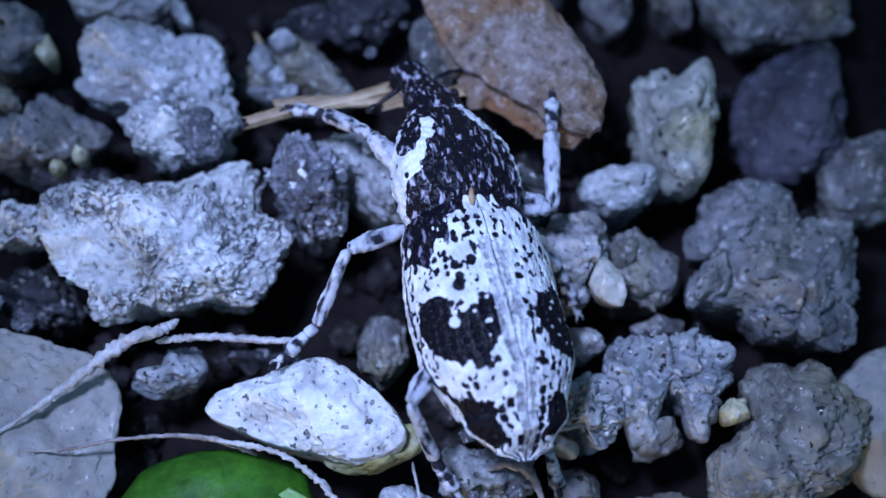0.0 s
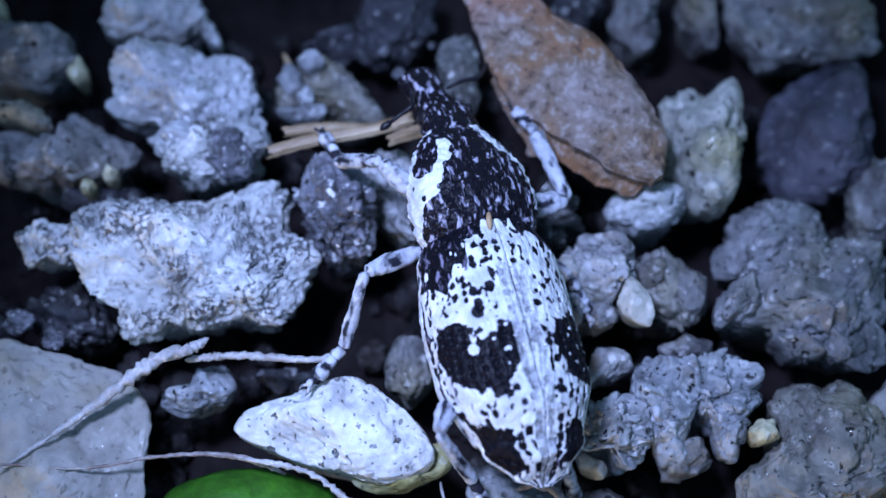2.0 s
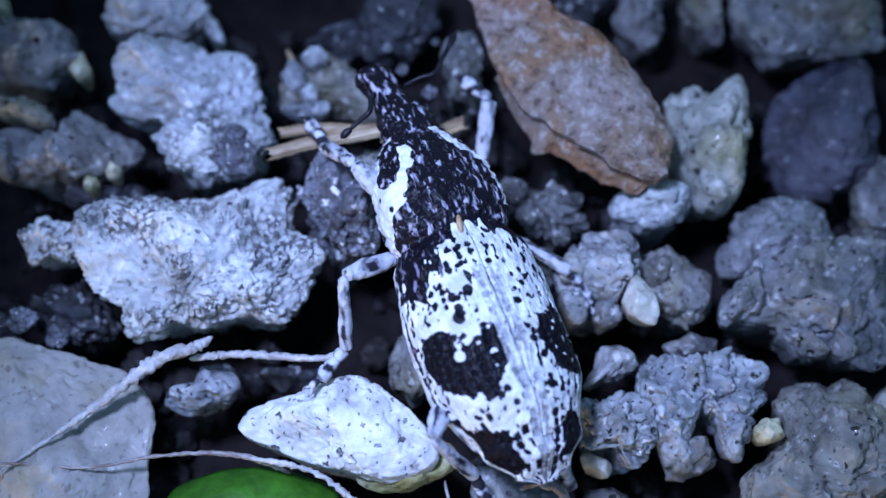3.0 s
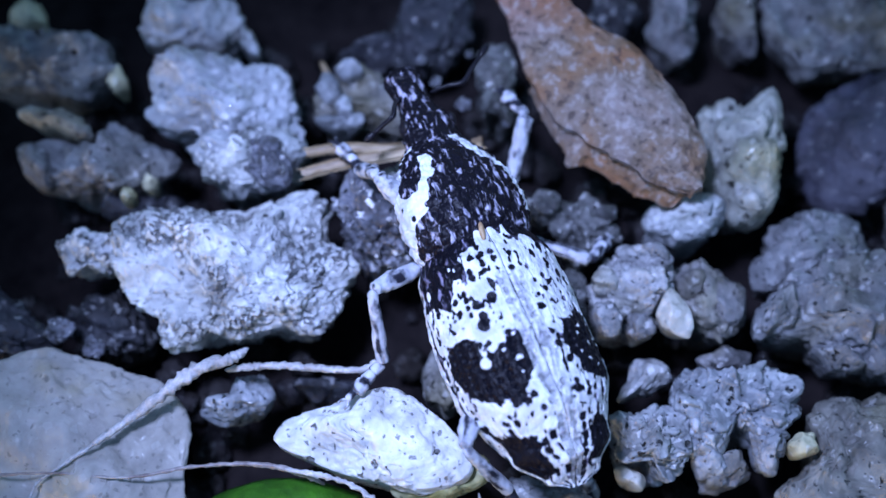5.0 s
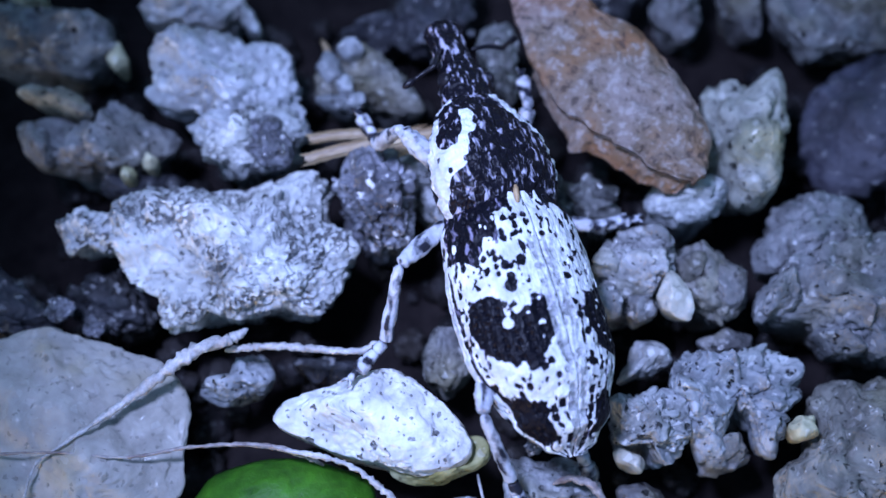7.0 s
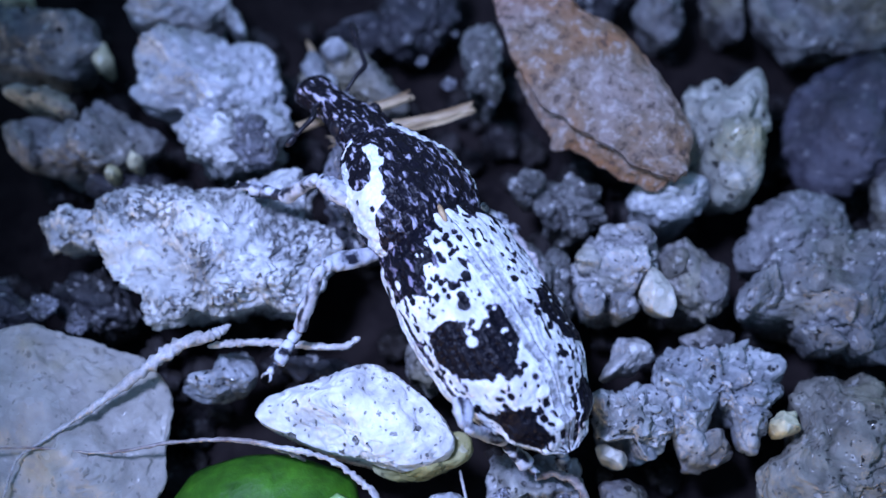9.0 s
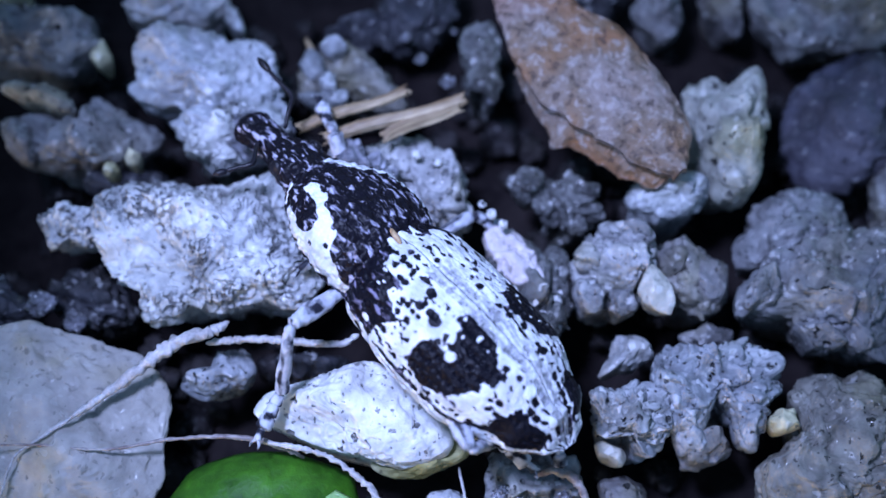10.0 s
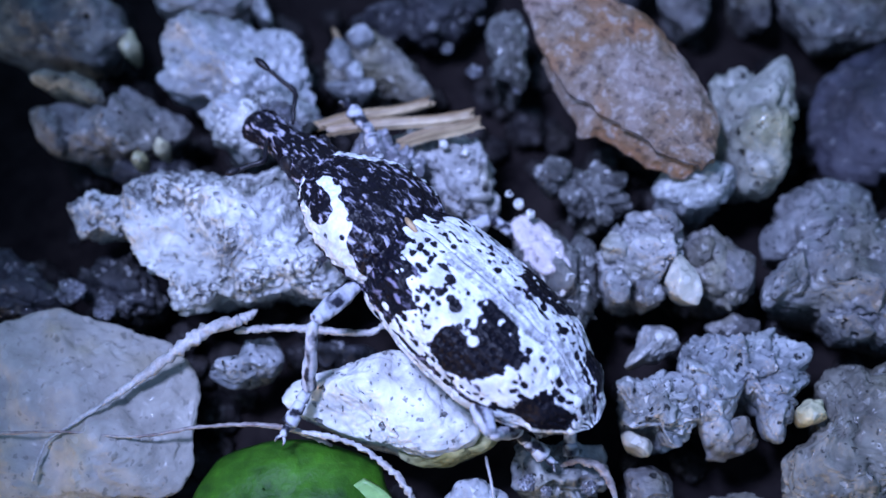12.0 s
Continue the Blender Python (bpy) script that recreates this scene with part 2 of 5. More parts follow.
def flake_material():
    m, t, b = material("brown_flake", 0.55, 0.4)
    co = coords(t, False)
    n = tex(t, co, "ShaderNodeTexNoise", 260, 4, 0.6).outputs["Fac"]
    f = tex(t, co, "ShaderNodeTexNoise", 2300, 5, 0.68).outputs["Fac"]
    v = tex(t, co, "ShaderNodeTexVoronoi", 1100).outputs["Distance"]
    c = ramp(t, n, [(0.34, (0.24, 0.115, 0.045)), (0.44, (0.20, 0.125, 0.07)), (0.52, (0.185, 0.14, 0.105)), (0.64, (0.24, 0.195, 0.175))])
    # reddest at its far end
    far = t.nodes.new("ShaderNodeSeparateXYZ")
    t.links.new(co, far.inputs[0])
    step = t.nodes.new("ShaderNodeMapRange")
    step.inputs["From Min"].default_value, step.inputs["From Max"].default_value = 0.001, 0.004
    t.links.new(far.outputs[1], step.inputs["Value"])
    c = mix(t, step.outputs[0], c, mix(t, 0.6, c, (0.30, 0.095, 0.025)))
    c = mix(t, ramp(t, f, [(0.53, (0, 0, 0)), (0.62, (0.6,) * 3)]), c, (0.40, 0.36, 0.35))
    c = mix(t, ramp(t, f, [(0.36, (0.85,) * 3), (0.45, (0, 0, 0))]), c, (0.05, 0.032, 0.025))
    t.links.new(c, b.inputs["Base Color"])
    bump(t, b, [(v, 0.5, 1.6e-4), (n, 0.6, 4e-4), (f, 1.0, 2.0e-4)])
    return m


FLAKE = flake_material()
GREEN = plain_material("green_leaf", (0.008, 0.030, 0.002), (0.060, 0.165, 0.005), 420, 0.55, 0.25, 1.6e-4)
GREENPALE = plain_material("pale_green_leaf", (0.20, 0.36, 0.10), (0.32, 0.48, 0.18), 500, 0.4)
STRAW = plain_material("dry_straw", (0.12, 0.065, 0.025), (0.58, 0.47, 0.30), 1100, 0.45, 0.4, 5e-5, (0.15, 1, 1))
FIBRE = plain_material("pale_root", (0.30, 0.28, 0.28), (0.56, 0.55, 0.57), 1500, 0.5, 0.5, 8e-5)
CURL = plain_material("dry_stem", (0.13, 0.095, 0.095), (0.42, 0.39, 0.38), 1100, 0.5)
BLACK = plain_material("black_cuticle", (0.006, 0.005, 0.008), (0.016, 0.014, 0.02), 3000, 0.35, 0.25, 3e-5)
AMBER = plain_material("amber_grain", (0.24, 0.14, 0.06), (0.50, 0.38, 0.22), 2500, 0.4)


def water_material():
    m, t, b = material("water", 0.04, 0.5)
    b.inputs["Transmission Weight"].default_value, b.inputs["IOR"].default_value = 1.0, 1.33
    b.inputs["Base Color"].default_value = (0.95, 0.98, 0.95, 1)
    return m


WATER = water_material()


# ---- mesh helpers ----
def smoothstep(a, b, x):
    x = min(1.0, max(0.0, (x - a) / (b - a)))
    return x * x * (3 - 2 * x)


def mesh_object(name, verts, faces, mat, parent=None, label="", smooth=True, pale=None):
    me = bpy.data.meshes.new(name)
    me.from_pydata([tuple(v) for v in verts], [], faces)
    me.materials.append(mat)
    me.polygons.foreach_set("use_smooth", [smooth] * len(me.polygons))
    if pale is not None:
        me.attributes.new("pale", "FLOAT", "POINT").data.foreach_set("value", pale)
    me.update()
    ob = new(name, me)
    ob.parent = parent
    return tagged(ob, label=label)


def grid_faces(nu, nv, closed=False):
    f = []
    for i in range(nu - 1):
        for j in range(nv if closed else nv - 1):
            k = (j + 1) % nv
            f.append((i * nv + j, i * nv + k, (i + 1) * nv + k, (i + 1) * nv + j))
    return f


def smoothed(points, n):
    """n points on a Catmull-Rom line through the given ones."""
    p = [Vector(q) for q in points]
    p = [2 * p[0] - p[1], *p, 2 * p[-1] - p[-2]]
    out = []
    for k in range(n):
        s = k / (n - 1) * (len(p) - 3)
        i = min(int(s), len(p) - 4)
        f = s - i
        a, b, c, d = p[i:i + 4]
        out.append(0.5 * (2 * b + (c - a) * f + (2 * a - 5 * b + 4 * c - d) * f * f + (3 * b - a - 3 * c + d) * f ** 3))
    return out


def tube(points, radii, n=40, sides=14, rough=0.0, seed=0, flat=1.0, blunt=False):
    """Vertices and faces of a tapering round bar along a smooth line, closed at both ends (millimetres)."""
    line, size = smoothed(points, n), [q.x for q in smoothed([(r, 0, 0) for r in radii], n)]
    verts, up = [], Vector((0.01, 0.02, 1))
    for i, q in enumerate(line):
        ahead = (line[min(i + 1, n - 1)] - line[max(i - 1, 0)]).normalized()
        side = ahead.cross(up).normalized()
        top = side.cross(ahead)
        cap = 1.0 if blunt else min(1.0, math.sqrt(max(0.02, min(i, n - 1 - i) / 2.0)))
        for j in range(sides):
            a = 2 * math.pi * j / sides
            d = side * math.cos(a) + top * math.sin(a) * flat
            r = max(size[i], 0.01) * cap
            v = q + d * r
            if rough:
                v += d * r * rough * noise.fractal(v * 2.2 / max(r, 0.12) * 0.3 + Vector((seed, 3 * seed, 0)), 0.8, 2.0, 3)
            verts.append(v * MM)
    faces = grid_faces(n, sides, True)
    faces += [tuple(reversed(range(sides))), tuple(range((n - 1) * sides, n * sides))]
    return verts, faces


BALLS = {}


def ball(sub):
    if sub not in BALLS:
        bm = bmesh.new()
        bmesh.ops.create_icosphere(bm, subdivisions=sub, radius=1)
        BALLS[sub] = ([v.co.copy() for v in bm.verts], [tuple(v.index for v in f.verts) for f in bm.faces])
        bm.free()
    return BALLS[sub]


# ---- ground: dark soil below the gravel, one sheet to the horizon ----
FLOOR = -7.2


def build_ground():
    n, verts = 121, []
    for i in range(n):
        for j in range(n):
            x, y = (0.006 * math.sinh((k / (n - 1) * 2 - 1) * 9.7) for k in (i, j))
            z = FLOOR * MM + 0.0006 * noise.fractal(Vector((x, y, 0)) * 500, 0.8, 2.0, 4) if max(abs(x), abs(y)) < 0.2 else FLOOR * MM
            verts.append((x, y, z))
    tagged(mesh_object("ground", verts, grid_faces(n, n), SOIL), "dark soil under the gravel", "ground", kind="structure")


build_ground()


# ---- stones ----
ROUGH = {"crust": 1.0, "white": 0.30, "white_soft": 0.9, "grey_pale": 0.95, "grey": 1.05, "grey_soft": 0.95, "grey_mid": 1.2, "grey_dim": 0.9, "dark": 1.1,
         "mossy": 0.95, "soilstone": 1.35, "beige": 0.30, "cream": 0.4, "yellow": 0.5, "tan": 0.95, "olive": 0.6, "earthy": 1.3, "pink": 0.9, "purple": 0.7}


def lump(reach, turn, rise, depth, seed, fine, rough):
    """A knobbly mass over a given outline: steep flanks, an uneven top, rounded nodules, hollows and pits (millimetres)."""
    rnd = random.Random(seed)
    cuts = []
    for k in range(7):
        a, h = rnd.uniform(0, 2 * math.pi), rnd.uniform(0.45, 0.97)
        w = math.sqrt(1 - h * h)
        cuts.append((Vector((w * math.cos(a), w * math.sin(a), h)), max(rnd.uniform(0.66, 0.90), w + 0.03)))
    n, size = len(reach), sum(reach) / len(reach)
    rough *= min(1.0, size / 1.6)
    off = Vector((seed * 7.3, seed * 3.1, seed * 1.7))
    points, faces = ball(fine)
    verts = []
    for p in points:
        a = (math.atan2(p.y, p.x) - radians(turn)) / (2 * math.pi) * n % n
        i, f = int(a), a - int(a)
        r0, r1, r2, r3 = (reach[(i + k) % n] for k in (-1, 0, 1, 2))
        r = r1 + 0.5 * f * (r2 - r0 + f * (2 * r0 - 5 * r1 + 4 * r2 - r3 + f * (3 * (r1 - r2) + r3 - r0)))
        flat = math.sqrt(max(0.0, 1 - p.z * p.z))
        if p.z > 0:
            h, v = flat ** 0.45, p.z ** 0.9
        else:
            h, v = flat ** 0.95 * (1 + 0.45 * p.z), p.z
        q = Vector((h * p.x / max(flat, 1e-6), h * p.y / max(flat, 1e-6), v))
        for nrm, d in cuts:
            over = q.dot(nrm) - d
            if over > 0:
                q -= nrm * over * 0.8
        w = Vector((q.x * r, q.y * r, q.z * (rise if q.z > 0 else depth)))
        out = Vector((q.x, q.y, q.z if q.z > 0 else q.z * 0.3)).normalized()
        s = w + off
        if p.z > -0.6:
            up = max(0.0, p.z)
            w.z += up * min(0.9, 0.34 * size) * noise.fractal(s * 0.42, 0.8, 2.0, 2) * (0.5 + 0.5 * rough)
            s = s + 0.35 * noise.noise_vector(s * 0.8)
            near, cells = noise.voronoi(s * 0.95)
            d = rough * (0.16 * (0.55 - near[0]) + 0.18 * (noise.cell(cells[0] * 37) - 0.5) + 0.26 * noise.cell_vector(cells[0] * 29).dot(s * 0.95 - cells[0]) - 0.06 * smoothstep(0.12, 0.0, near[1] - near[0]))
            near, cells = noise.voronoi(s * 2.3)
            d += rough * (0.12 * (0.5 - near[0]) + 0.10 * (noise.cell(cells[0] * 41) - 0.5) + 0.07 * noise.cell_vector(cells[0] * 23).dot(s * 2.3 - cells[0]) - 0.02 * smoothstep(0.15, 0.0, near[1] - near[0]))
            d -= (0.10 + 0.24 * rough) * smoothstep(0.20, 0.45, noise.noise(s * 1.3)) * (0.3 + 0.7 * up)
            d += (0.03 + 0.06 * rough) * (noise.turbulence(s * 1.9, 2, False) - 0.3)
            if fine > 4:
                d += (0.015 + 0.06 * rough) * (0.45 - noise.voronoi(s * 4.4)[0][0]) + 0.02 * noise.fractal(s * 5.0, 0.9, 2.0, 2)
                d -= (0.01 + rough * 0.16) * smoothstep(0.26, 0.44, noise.noise(s * 2.9))
            d *= min(1.0, size / 1.3)
            w += Vector((out.x * 0.75, out.y * 0.75, out.z)) * d
        verts.append(w)
    return verts, faces


def build_stone(kind, cx, cy, girth, rise, seed, fine, turn, reach, lobes=()):
    """One stone; lobes are masses grown on to its flank: centre, girth, rise, reach."""
    size, rough = sum(reach) / len(reach), ROUGH[kind]
    deep = girth - FLOOR + 0.25
    verts, faces = lump(reach, turn, rise, deep if size > 1.1 else 1.2 + size, seed, fine, rough)
    ob = mesh_object("stone", [v * MM for v in verts], faces, STONE[kind])
    ob.location = (cx * MM, cy * MM, girth * MM)
    for k, (x, y, z, high, around) in enumerate(lobes):
        more, tri = lump(around, 0, high, 2.2, seed + 200 + k, fine - 1 if fine > 5 else fine, rough * 1.3)
        mesh_object("knob", [(v + Vector((x - cx, y - cy, z - girth))) * MM for v in more], tri, STONE[kind], ob)
    span = "large" if size > 3 else "small" if size < 1.4 else "middling"
    return tagged(ob, f"{span} {STONE_WORDS[kind]}", "stone", "stones of the gravel")


# kind, centre, height of the widest girth, rise above it, seed, fineness, bearing of its first corner, reach from there round (mm), lobes
build_stone("crust", -7.49, 0.16, -1.6, 2.0, 1, 7, 0, (4.75, 3.78, 3.71, 4.29, 3.67, 3.01, 2.61, 2.46, 2.53, 2.83, 3.29, 3.96, 4.64, 4.67, 4.44, 4.18, 3.76, 3.44, 3.84, 3.39, 2.64, 2.83, 2.85, 2.76, 3.09, 4.17, 4.37, 4.4), [(-12.73, 0.90, -1.7, 1.5, (1.33, 1.36, 0.97, 0.83, 0.98, 1.28, 1.27, 1.26, 1.13, 1.37, 0.77, 0.82, 1.12, 1.3))])
build_stone("white", -2.05, -6.40, -1.2, 1.7, 2, 6, 0, (2.82, 2.43, 2.14, 2.0, 1.97, 1.93, 1.86, 1.82, 1.79, 1.83, 1.97, 2.16, 2.64, 3.43, 3.63, 2.59, 2.08, 1.74, 1.54, 1.44, 1.39, 1.42, 1.58, 1.88, 2.33, 2.76, 3.27, 3.38))
build_stone("grey_pale", -8.19, 7.24, -2.2, 2.0, 3, 6, 0, (2.86, 2.76, 2.77, 2.55, 2.29, 2.06, 2.12, 2.3, 2.49, 2.57, 2.92, 3.38, 3.55, 3.25, 3.02, 3.29, 2.41, 1.73, 1.69, 1.98, 2.11, 2.31, 2.53, 2.77, 3.19, 3.58, 3.46, 2.91), [(-7.25, 5.20, -1.9, 1.6, (2.13, 2.04, 1.88, 1.59, 1.52, 1.53, 1.62, 2.24, 1.99, 1.94, 1.42, 1.42, 1.62, 1.67))])
build_stone("grey_pale", -10.08, 11.51, -3.0, 1.8, 4, 5, 0, (2.14, 2.13, 1.98, 1.89, 1.51, 1.31, 1.21, 1.18, 1.21, 1.3, 1.5, 1.88, 1.99, 2.0, 2.02, 2.13, 2.21, 1.85, 1.51, 1.28, 1.16, 1.14, 1.18, 1.3, 1.52, 1.76, 1.93, 2.17))
build_stone("grey", -7.71, 10.57, -3.0, 0.9, 5, 4, 120, (1.02, 0.57, 0.45, 0.38, 0.33, 0.33, 0.39, 0.6, 0.8, 0.6, 0.41, 0.36, 0.36, 0.36, 0.39, 0.52))
build_stone("grey_soft", -16.10, 9.58, -3.0, 1.8, 6, 5, 0, (3.3, 2.92, 2.4, 1.92, 1.68, 1.53, 1.47, 1.48, 1.58, 1.76, 1.97, 2.37, 2.86, 3.42, 3.23, 3.2, 2.42, 1.84, 1.55, 1.4, 1.34, 1.33, 1.4, 1.55, 1.94, 2.72, 2.83, 3.4))
build_stone("grey_soft", -13.14, 5.00, -2.8, 1.8, 7, 5, 0, (3.06, 2.64, 2.3, 2.08, 1.89, 1.81, 1.69, 1.04, 0.92, 0.87, 0.86, 1.23, 2.35, 3.33, 3.04, 2.73, 2.45, 1.83, 1.58, 1.42, 1.35, 1.35, 1.42, 1.56, 1.67, 1.9, 2.22, 2.89))
build_stone("yellow", -11.83, 3.40, -2.2, 0.6, 8, 4, 10, (0.35, 0.3, 0.3, 0.3, 0.32, 0.3, 0.3, 0.3, 0.3, 0.3, 0.32, 0.3, 0.3, 0.31, 0.3, 0.3))
build_stone("yellow", -10.98, 3.82, -2.0, 0.6, 9, 4, 6, (0.36, 0.3, 0.3, 0.3, 0.32, 0.3, 0.3, 0.3, 0.3, 0.3, 0.34, 0.3, 0.3, 0.3, 0.3, 0.3))
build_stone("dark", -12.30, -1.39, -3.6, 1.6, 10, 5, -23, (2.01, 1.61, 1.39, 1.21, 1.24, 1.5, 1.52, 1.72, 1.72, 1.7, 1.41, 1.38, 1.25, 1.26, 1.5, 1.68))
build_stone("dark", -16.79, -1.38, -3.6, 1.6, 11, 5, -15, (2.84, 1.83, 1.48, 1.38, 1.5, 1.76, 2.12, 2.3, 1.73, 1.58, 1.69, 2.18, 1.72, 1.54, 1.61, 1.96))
build_stone("beige", -13.10, -6.45, -1.9, 1.3, 12, 6, 0, (4.42, 4.52, 4.3, 4.03, 3.59, 3.39, 3.34, 3.45, 3.7, 3.97, 4.11, 4.66, 4.9, 4.35, 4.1, 4.07, 4.24, 4.57, 4.06, 3.73, 3.4, 3.26, 3.3, 3.52, 3.98, 4.86, 4.82, 4.48))
build_stone("grey", -7.00, -4.64, -2.6, 1.2, 13, 5, 0, (1.13, 1.19, 1.21, 1.29, 1.28, 1.22, 1.18, 1.11, 1.1, 0.8, 0.63, 0.56, 0.54, 0.54, 1.38, 1.58, 1.38, 1.2, 1.08, 0.91, 0.73, 0.64, 0.61, 0.62, 0.67, 0.76, 0.93, 1.0))
build_stone("soilstone", -2.32, 2.06, -1.1, 1.5, 14, 6, 102, (2.27, 2.12, 1.78, 1.63, 1.43, 1.49, 1.56, 1.86, 2.14, 2.24, 1.74, 1.6, 1.42, 1.46, 1.67, 1.78))
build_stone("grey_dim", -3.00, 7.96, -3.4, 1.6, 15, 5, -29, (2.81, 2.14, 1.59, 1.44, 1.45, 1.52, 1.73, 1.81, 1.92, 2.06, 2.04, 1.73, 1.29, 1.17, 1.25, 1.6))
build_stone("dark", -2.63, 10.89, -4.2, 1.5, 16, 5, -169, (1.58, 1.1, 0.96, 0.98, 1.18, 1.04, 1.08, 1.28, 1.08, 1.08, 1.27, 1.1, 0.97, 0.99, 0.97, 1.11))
build_stone("mossy", 11.62, 4.87, -2.0, 1.9, 17, 5, 0, (1.78, 1.77, 1.86, 2.03, 2.67, 3.07, 2.47, 2.16, 2.55, 2.66, 2.57, 2.12, 1.88, 1.75, 1.68, 1.7, 1.81, 1.93, 2.14, 2.55, 2.94, 2.98, 2.81, 2.47, 2.12, 1.76, 1.58, 1.7))
build_stone("white_soft", 9.35, 2.39, -2.1, 1.7, 18, 5, 0, (1.61, 1.68, 1.69, 1.44, 1.3, 1.04, 0.91, 0.84, 0.82, 0.83, 0.87, 0.97, 1.41, 1.64, 1.66, 1.76, 1.49, 1.28, 1.18, 1.14, 1.06, 0.97, 0.94, 0.95, 1.02, 1.16, 1.25, 1.43))
build_stone("grey_mid", 7.06, -0.56, -2.2, 1.6, 19, 6, 0, (1.57, 1.73, 1.84, 1.94, 2.02, 1.91, 1.9, 1.89, 1.82, 1.57, 1.44, 1.4, 1.45, 1.58, 1.64, 1.66, 1.77, 1.86, 2.01, 1.98, 2.0, 1.85, 1.79, 1.63, 1.5, 1.4, 1.38, 1.43), [(6.07, -0.46, -1.4, 1.0, (0.64, 0.57, 0.63, 0.62, 0.67, 0.54, 0.55, 0.64, 0.61, 0.66, 0.57, 0.61, 0.58, 0.58)), (7.55, 0.51, -1.4, 1.1, (0.87, 0.66, 0.51, 0.49, 0.55, 0.71, 1.05, 1.05, 0.5, 0.44, 0.47, 0.65, 0.8, 1.09)), (6.03, -1.85, -1.5, 1.0, (0.55, 0.52, 0.56, 0.73, 0.69, 0.8, 0.6, 0.47, 0.46, 0.56, 0.68, 0.75, 0.72, 0.56)), (7.23, -2.06, -1.6, 0.8, (0.56, 0.52, 0.56, 0.51, 0.57, 0.68, 0.53, 0.51, 0.58, 0.54, 0.61, 0.55, 0.53, 0.64))])
build_stone("grey_dim", 10.01, -0.75, -2.6, 1.7, 20, 5, 0, (1.34, 1.33, 1.37, 1.3, 1.29, 1.32, 1.35, 1.46, 1.52, 1.55, 1.68, 1.74, 1.59, 1.54, 1.36, 1.28, 1.26, 1.22, 1.24, 1.33, 1.35, 1.45, 1.65, 1.65, 1.69, 1.68, 1.5, 1.42), [(9.17, -0.38, -1.7, 0.9, (0.58, 0.58, 0.6, 0.63, 0.56, 0.61, 0.61, 0.49, 0.49, 0.62, 0.66, 0.61, 0.55, 0.51)), (10.52, -0.95, -2.0, 1.0, (0.66, 0.67, 0.66, 0.81, 1.02, 1.15, 0.72, 0.62, 0.59, 0.65, 0.93, 1.01, 1.05, 0.73))])
build_stone("cream", 8.35, -1.92, -0.75, 0.55, 21, 5, 0, (0.57, 0.56, 0.56, 0.56, 0.6, 0.67, 0.81, 0.98, 1.04, 0.84, 0.74, 0.66, 0.64, 0.64, 0.68, 0.65, 0.64, 0.67, 0.66, 0.68, 0.74, 0.8, 0.9, 0.99, 0.86, 0.79, 0.69, 0.61))
build_stone("grey_soft", 15.38, -1.44, -2.4, 2.2, 22, 6, 0, (2.75, 2.81, 3.04, 3.49, 3.13, 2.84, 2.45, 2.26, 2.2, 2.21, 2.3, 2.52, 2.97, 3.39, 3.85, 3.97, 2.49, 2.39, 2.31, 2.21, 2.2, 2.36, 2.7, 3.12, 3.3, 2.93, 2.76, 2.74), [(12.18, -1.67, -1.6, 1.3, (0.94, 1.0, 1.17, 1.02, 0.76, 0.67, 0.74, 0.86, 1.11, 1.26, 0.86, 0.78, 0.76, 0.75)), (14.31, -3.24, -1.9, 1.2, (0.77, 0.5, 0.43, 0.46, 0.62, 0.72, 1.03, 0.66, 0.52, 0.52, 0.47, 0.51, 0.71, 0.94))])
build_stone("grey_soft", 14.08, 1.37, -3.0, 1.8, 23, 5, 0, (2.42, 2.31, 2.42, 2.31, 1.94, 1.68, 1.55, 1.51, 1.45, 1.45, 1.53, 1.63, 1.76, 1.57, 1.73, 2.34, 2.58, 2.72, 2.11, 1.69, 1.41, 1.24, 1.17, 1.15, 1.2, 1.33, 1.57, 2.05))
build_stone("grey", 10.50, -4.89, -1.6, 1.5, 24, 6, 0, (2.22, 2.59, 2.42, 2.06, 1.92, 1.56, 1.31, 1.19, 1.15, 1.2, 1.33, 1.87, 2.24, 2.39, 2.47, 2.54, 2.11, 2.0, 1.96, 1.72, 0.85, 0.94, 1.18, 1.55, 1.71, 1.91, 2.15, 2.31), [(11.42, -6.52, -1.7, 1.2, (0.68, 0.74, 0.72, 0.73, 0.83, 0.88, 0.65, 0.54, 0.58, 0.71, 0.97, 0.97, 0.6, 0.69)), (9.49, -6.35, -1.7, 1.0, (0.57, 0.69, 0.61, 0.49, 0.44, 0.47, 0.65, 0.6, 0.67, 0.57, 0.57, 0.5, 0.54, 0.51))])
build_stone("grey", 7.31, -6.28, -1.6, 1.6, 25, 6, 0, (1.41, 1.28, 0.92, 0.96, 1.19, 1.33, 1.35, 1.3, 1.32, 1.37, 1.4, 1.55, 1.69, 1.53, 1.37, 1.33, 1.39, 1.29, 1.07, 0.84, 0.79, 0.96, 1.52, 1.63, 1.63, 1.58, 1.59, 1.5), [(9.05, -6.0, -1.9, 1.3, (0.8, 0.85, 0.7, 0.66, 0.8, 0.9, 0.7, 0.66, 0.72, 0.8, 0.9, 0.82, 0.7, 0.74)), (8.15, -5.81, -1.7, 1.2, (0.57, 0.58, 0.59, 0.75, 0.86, 0.97, 0.62, 0.53, 0.56, 0.62, 0.75, 0.89, 0.84, 0.69))])
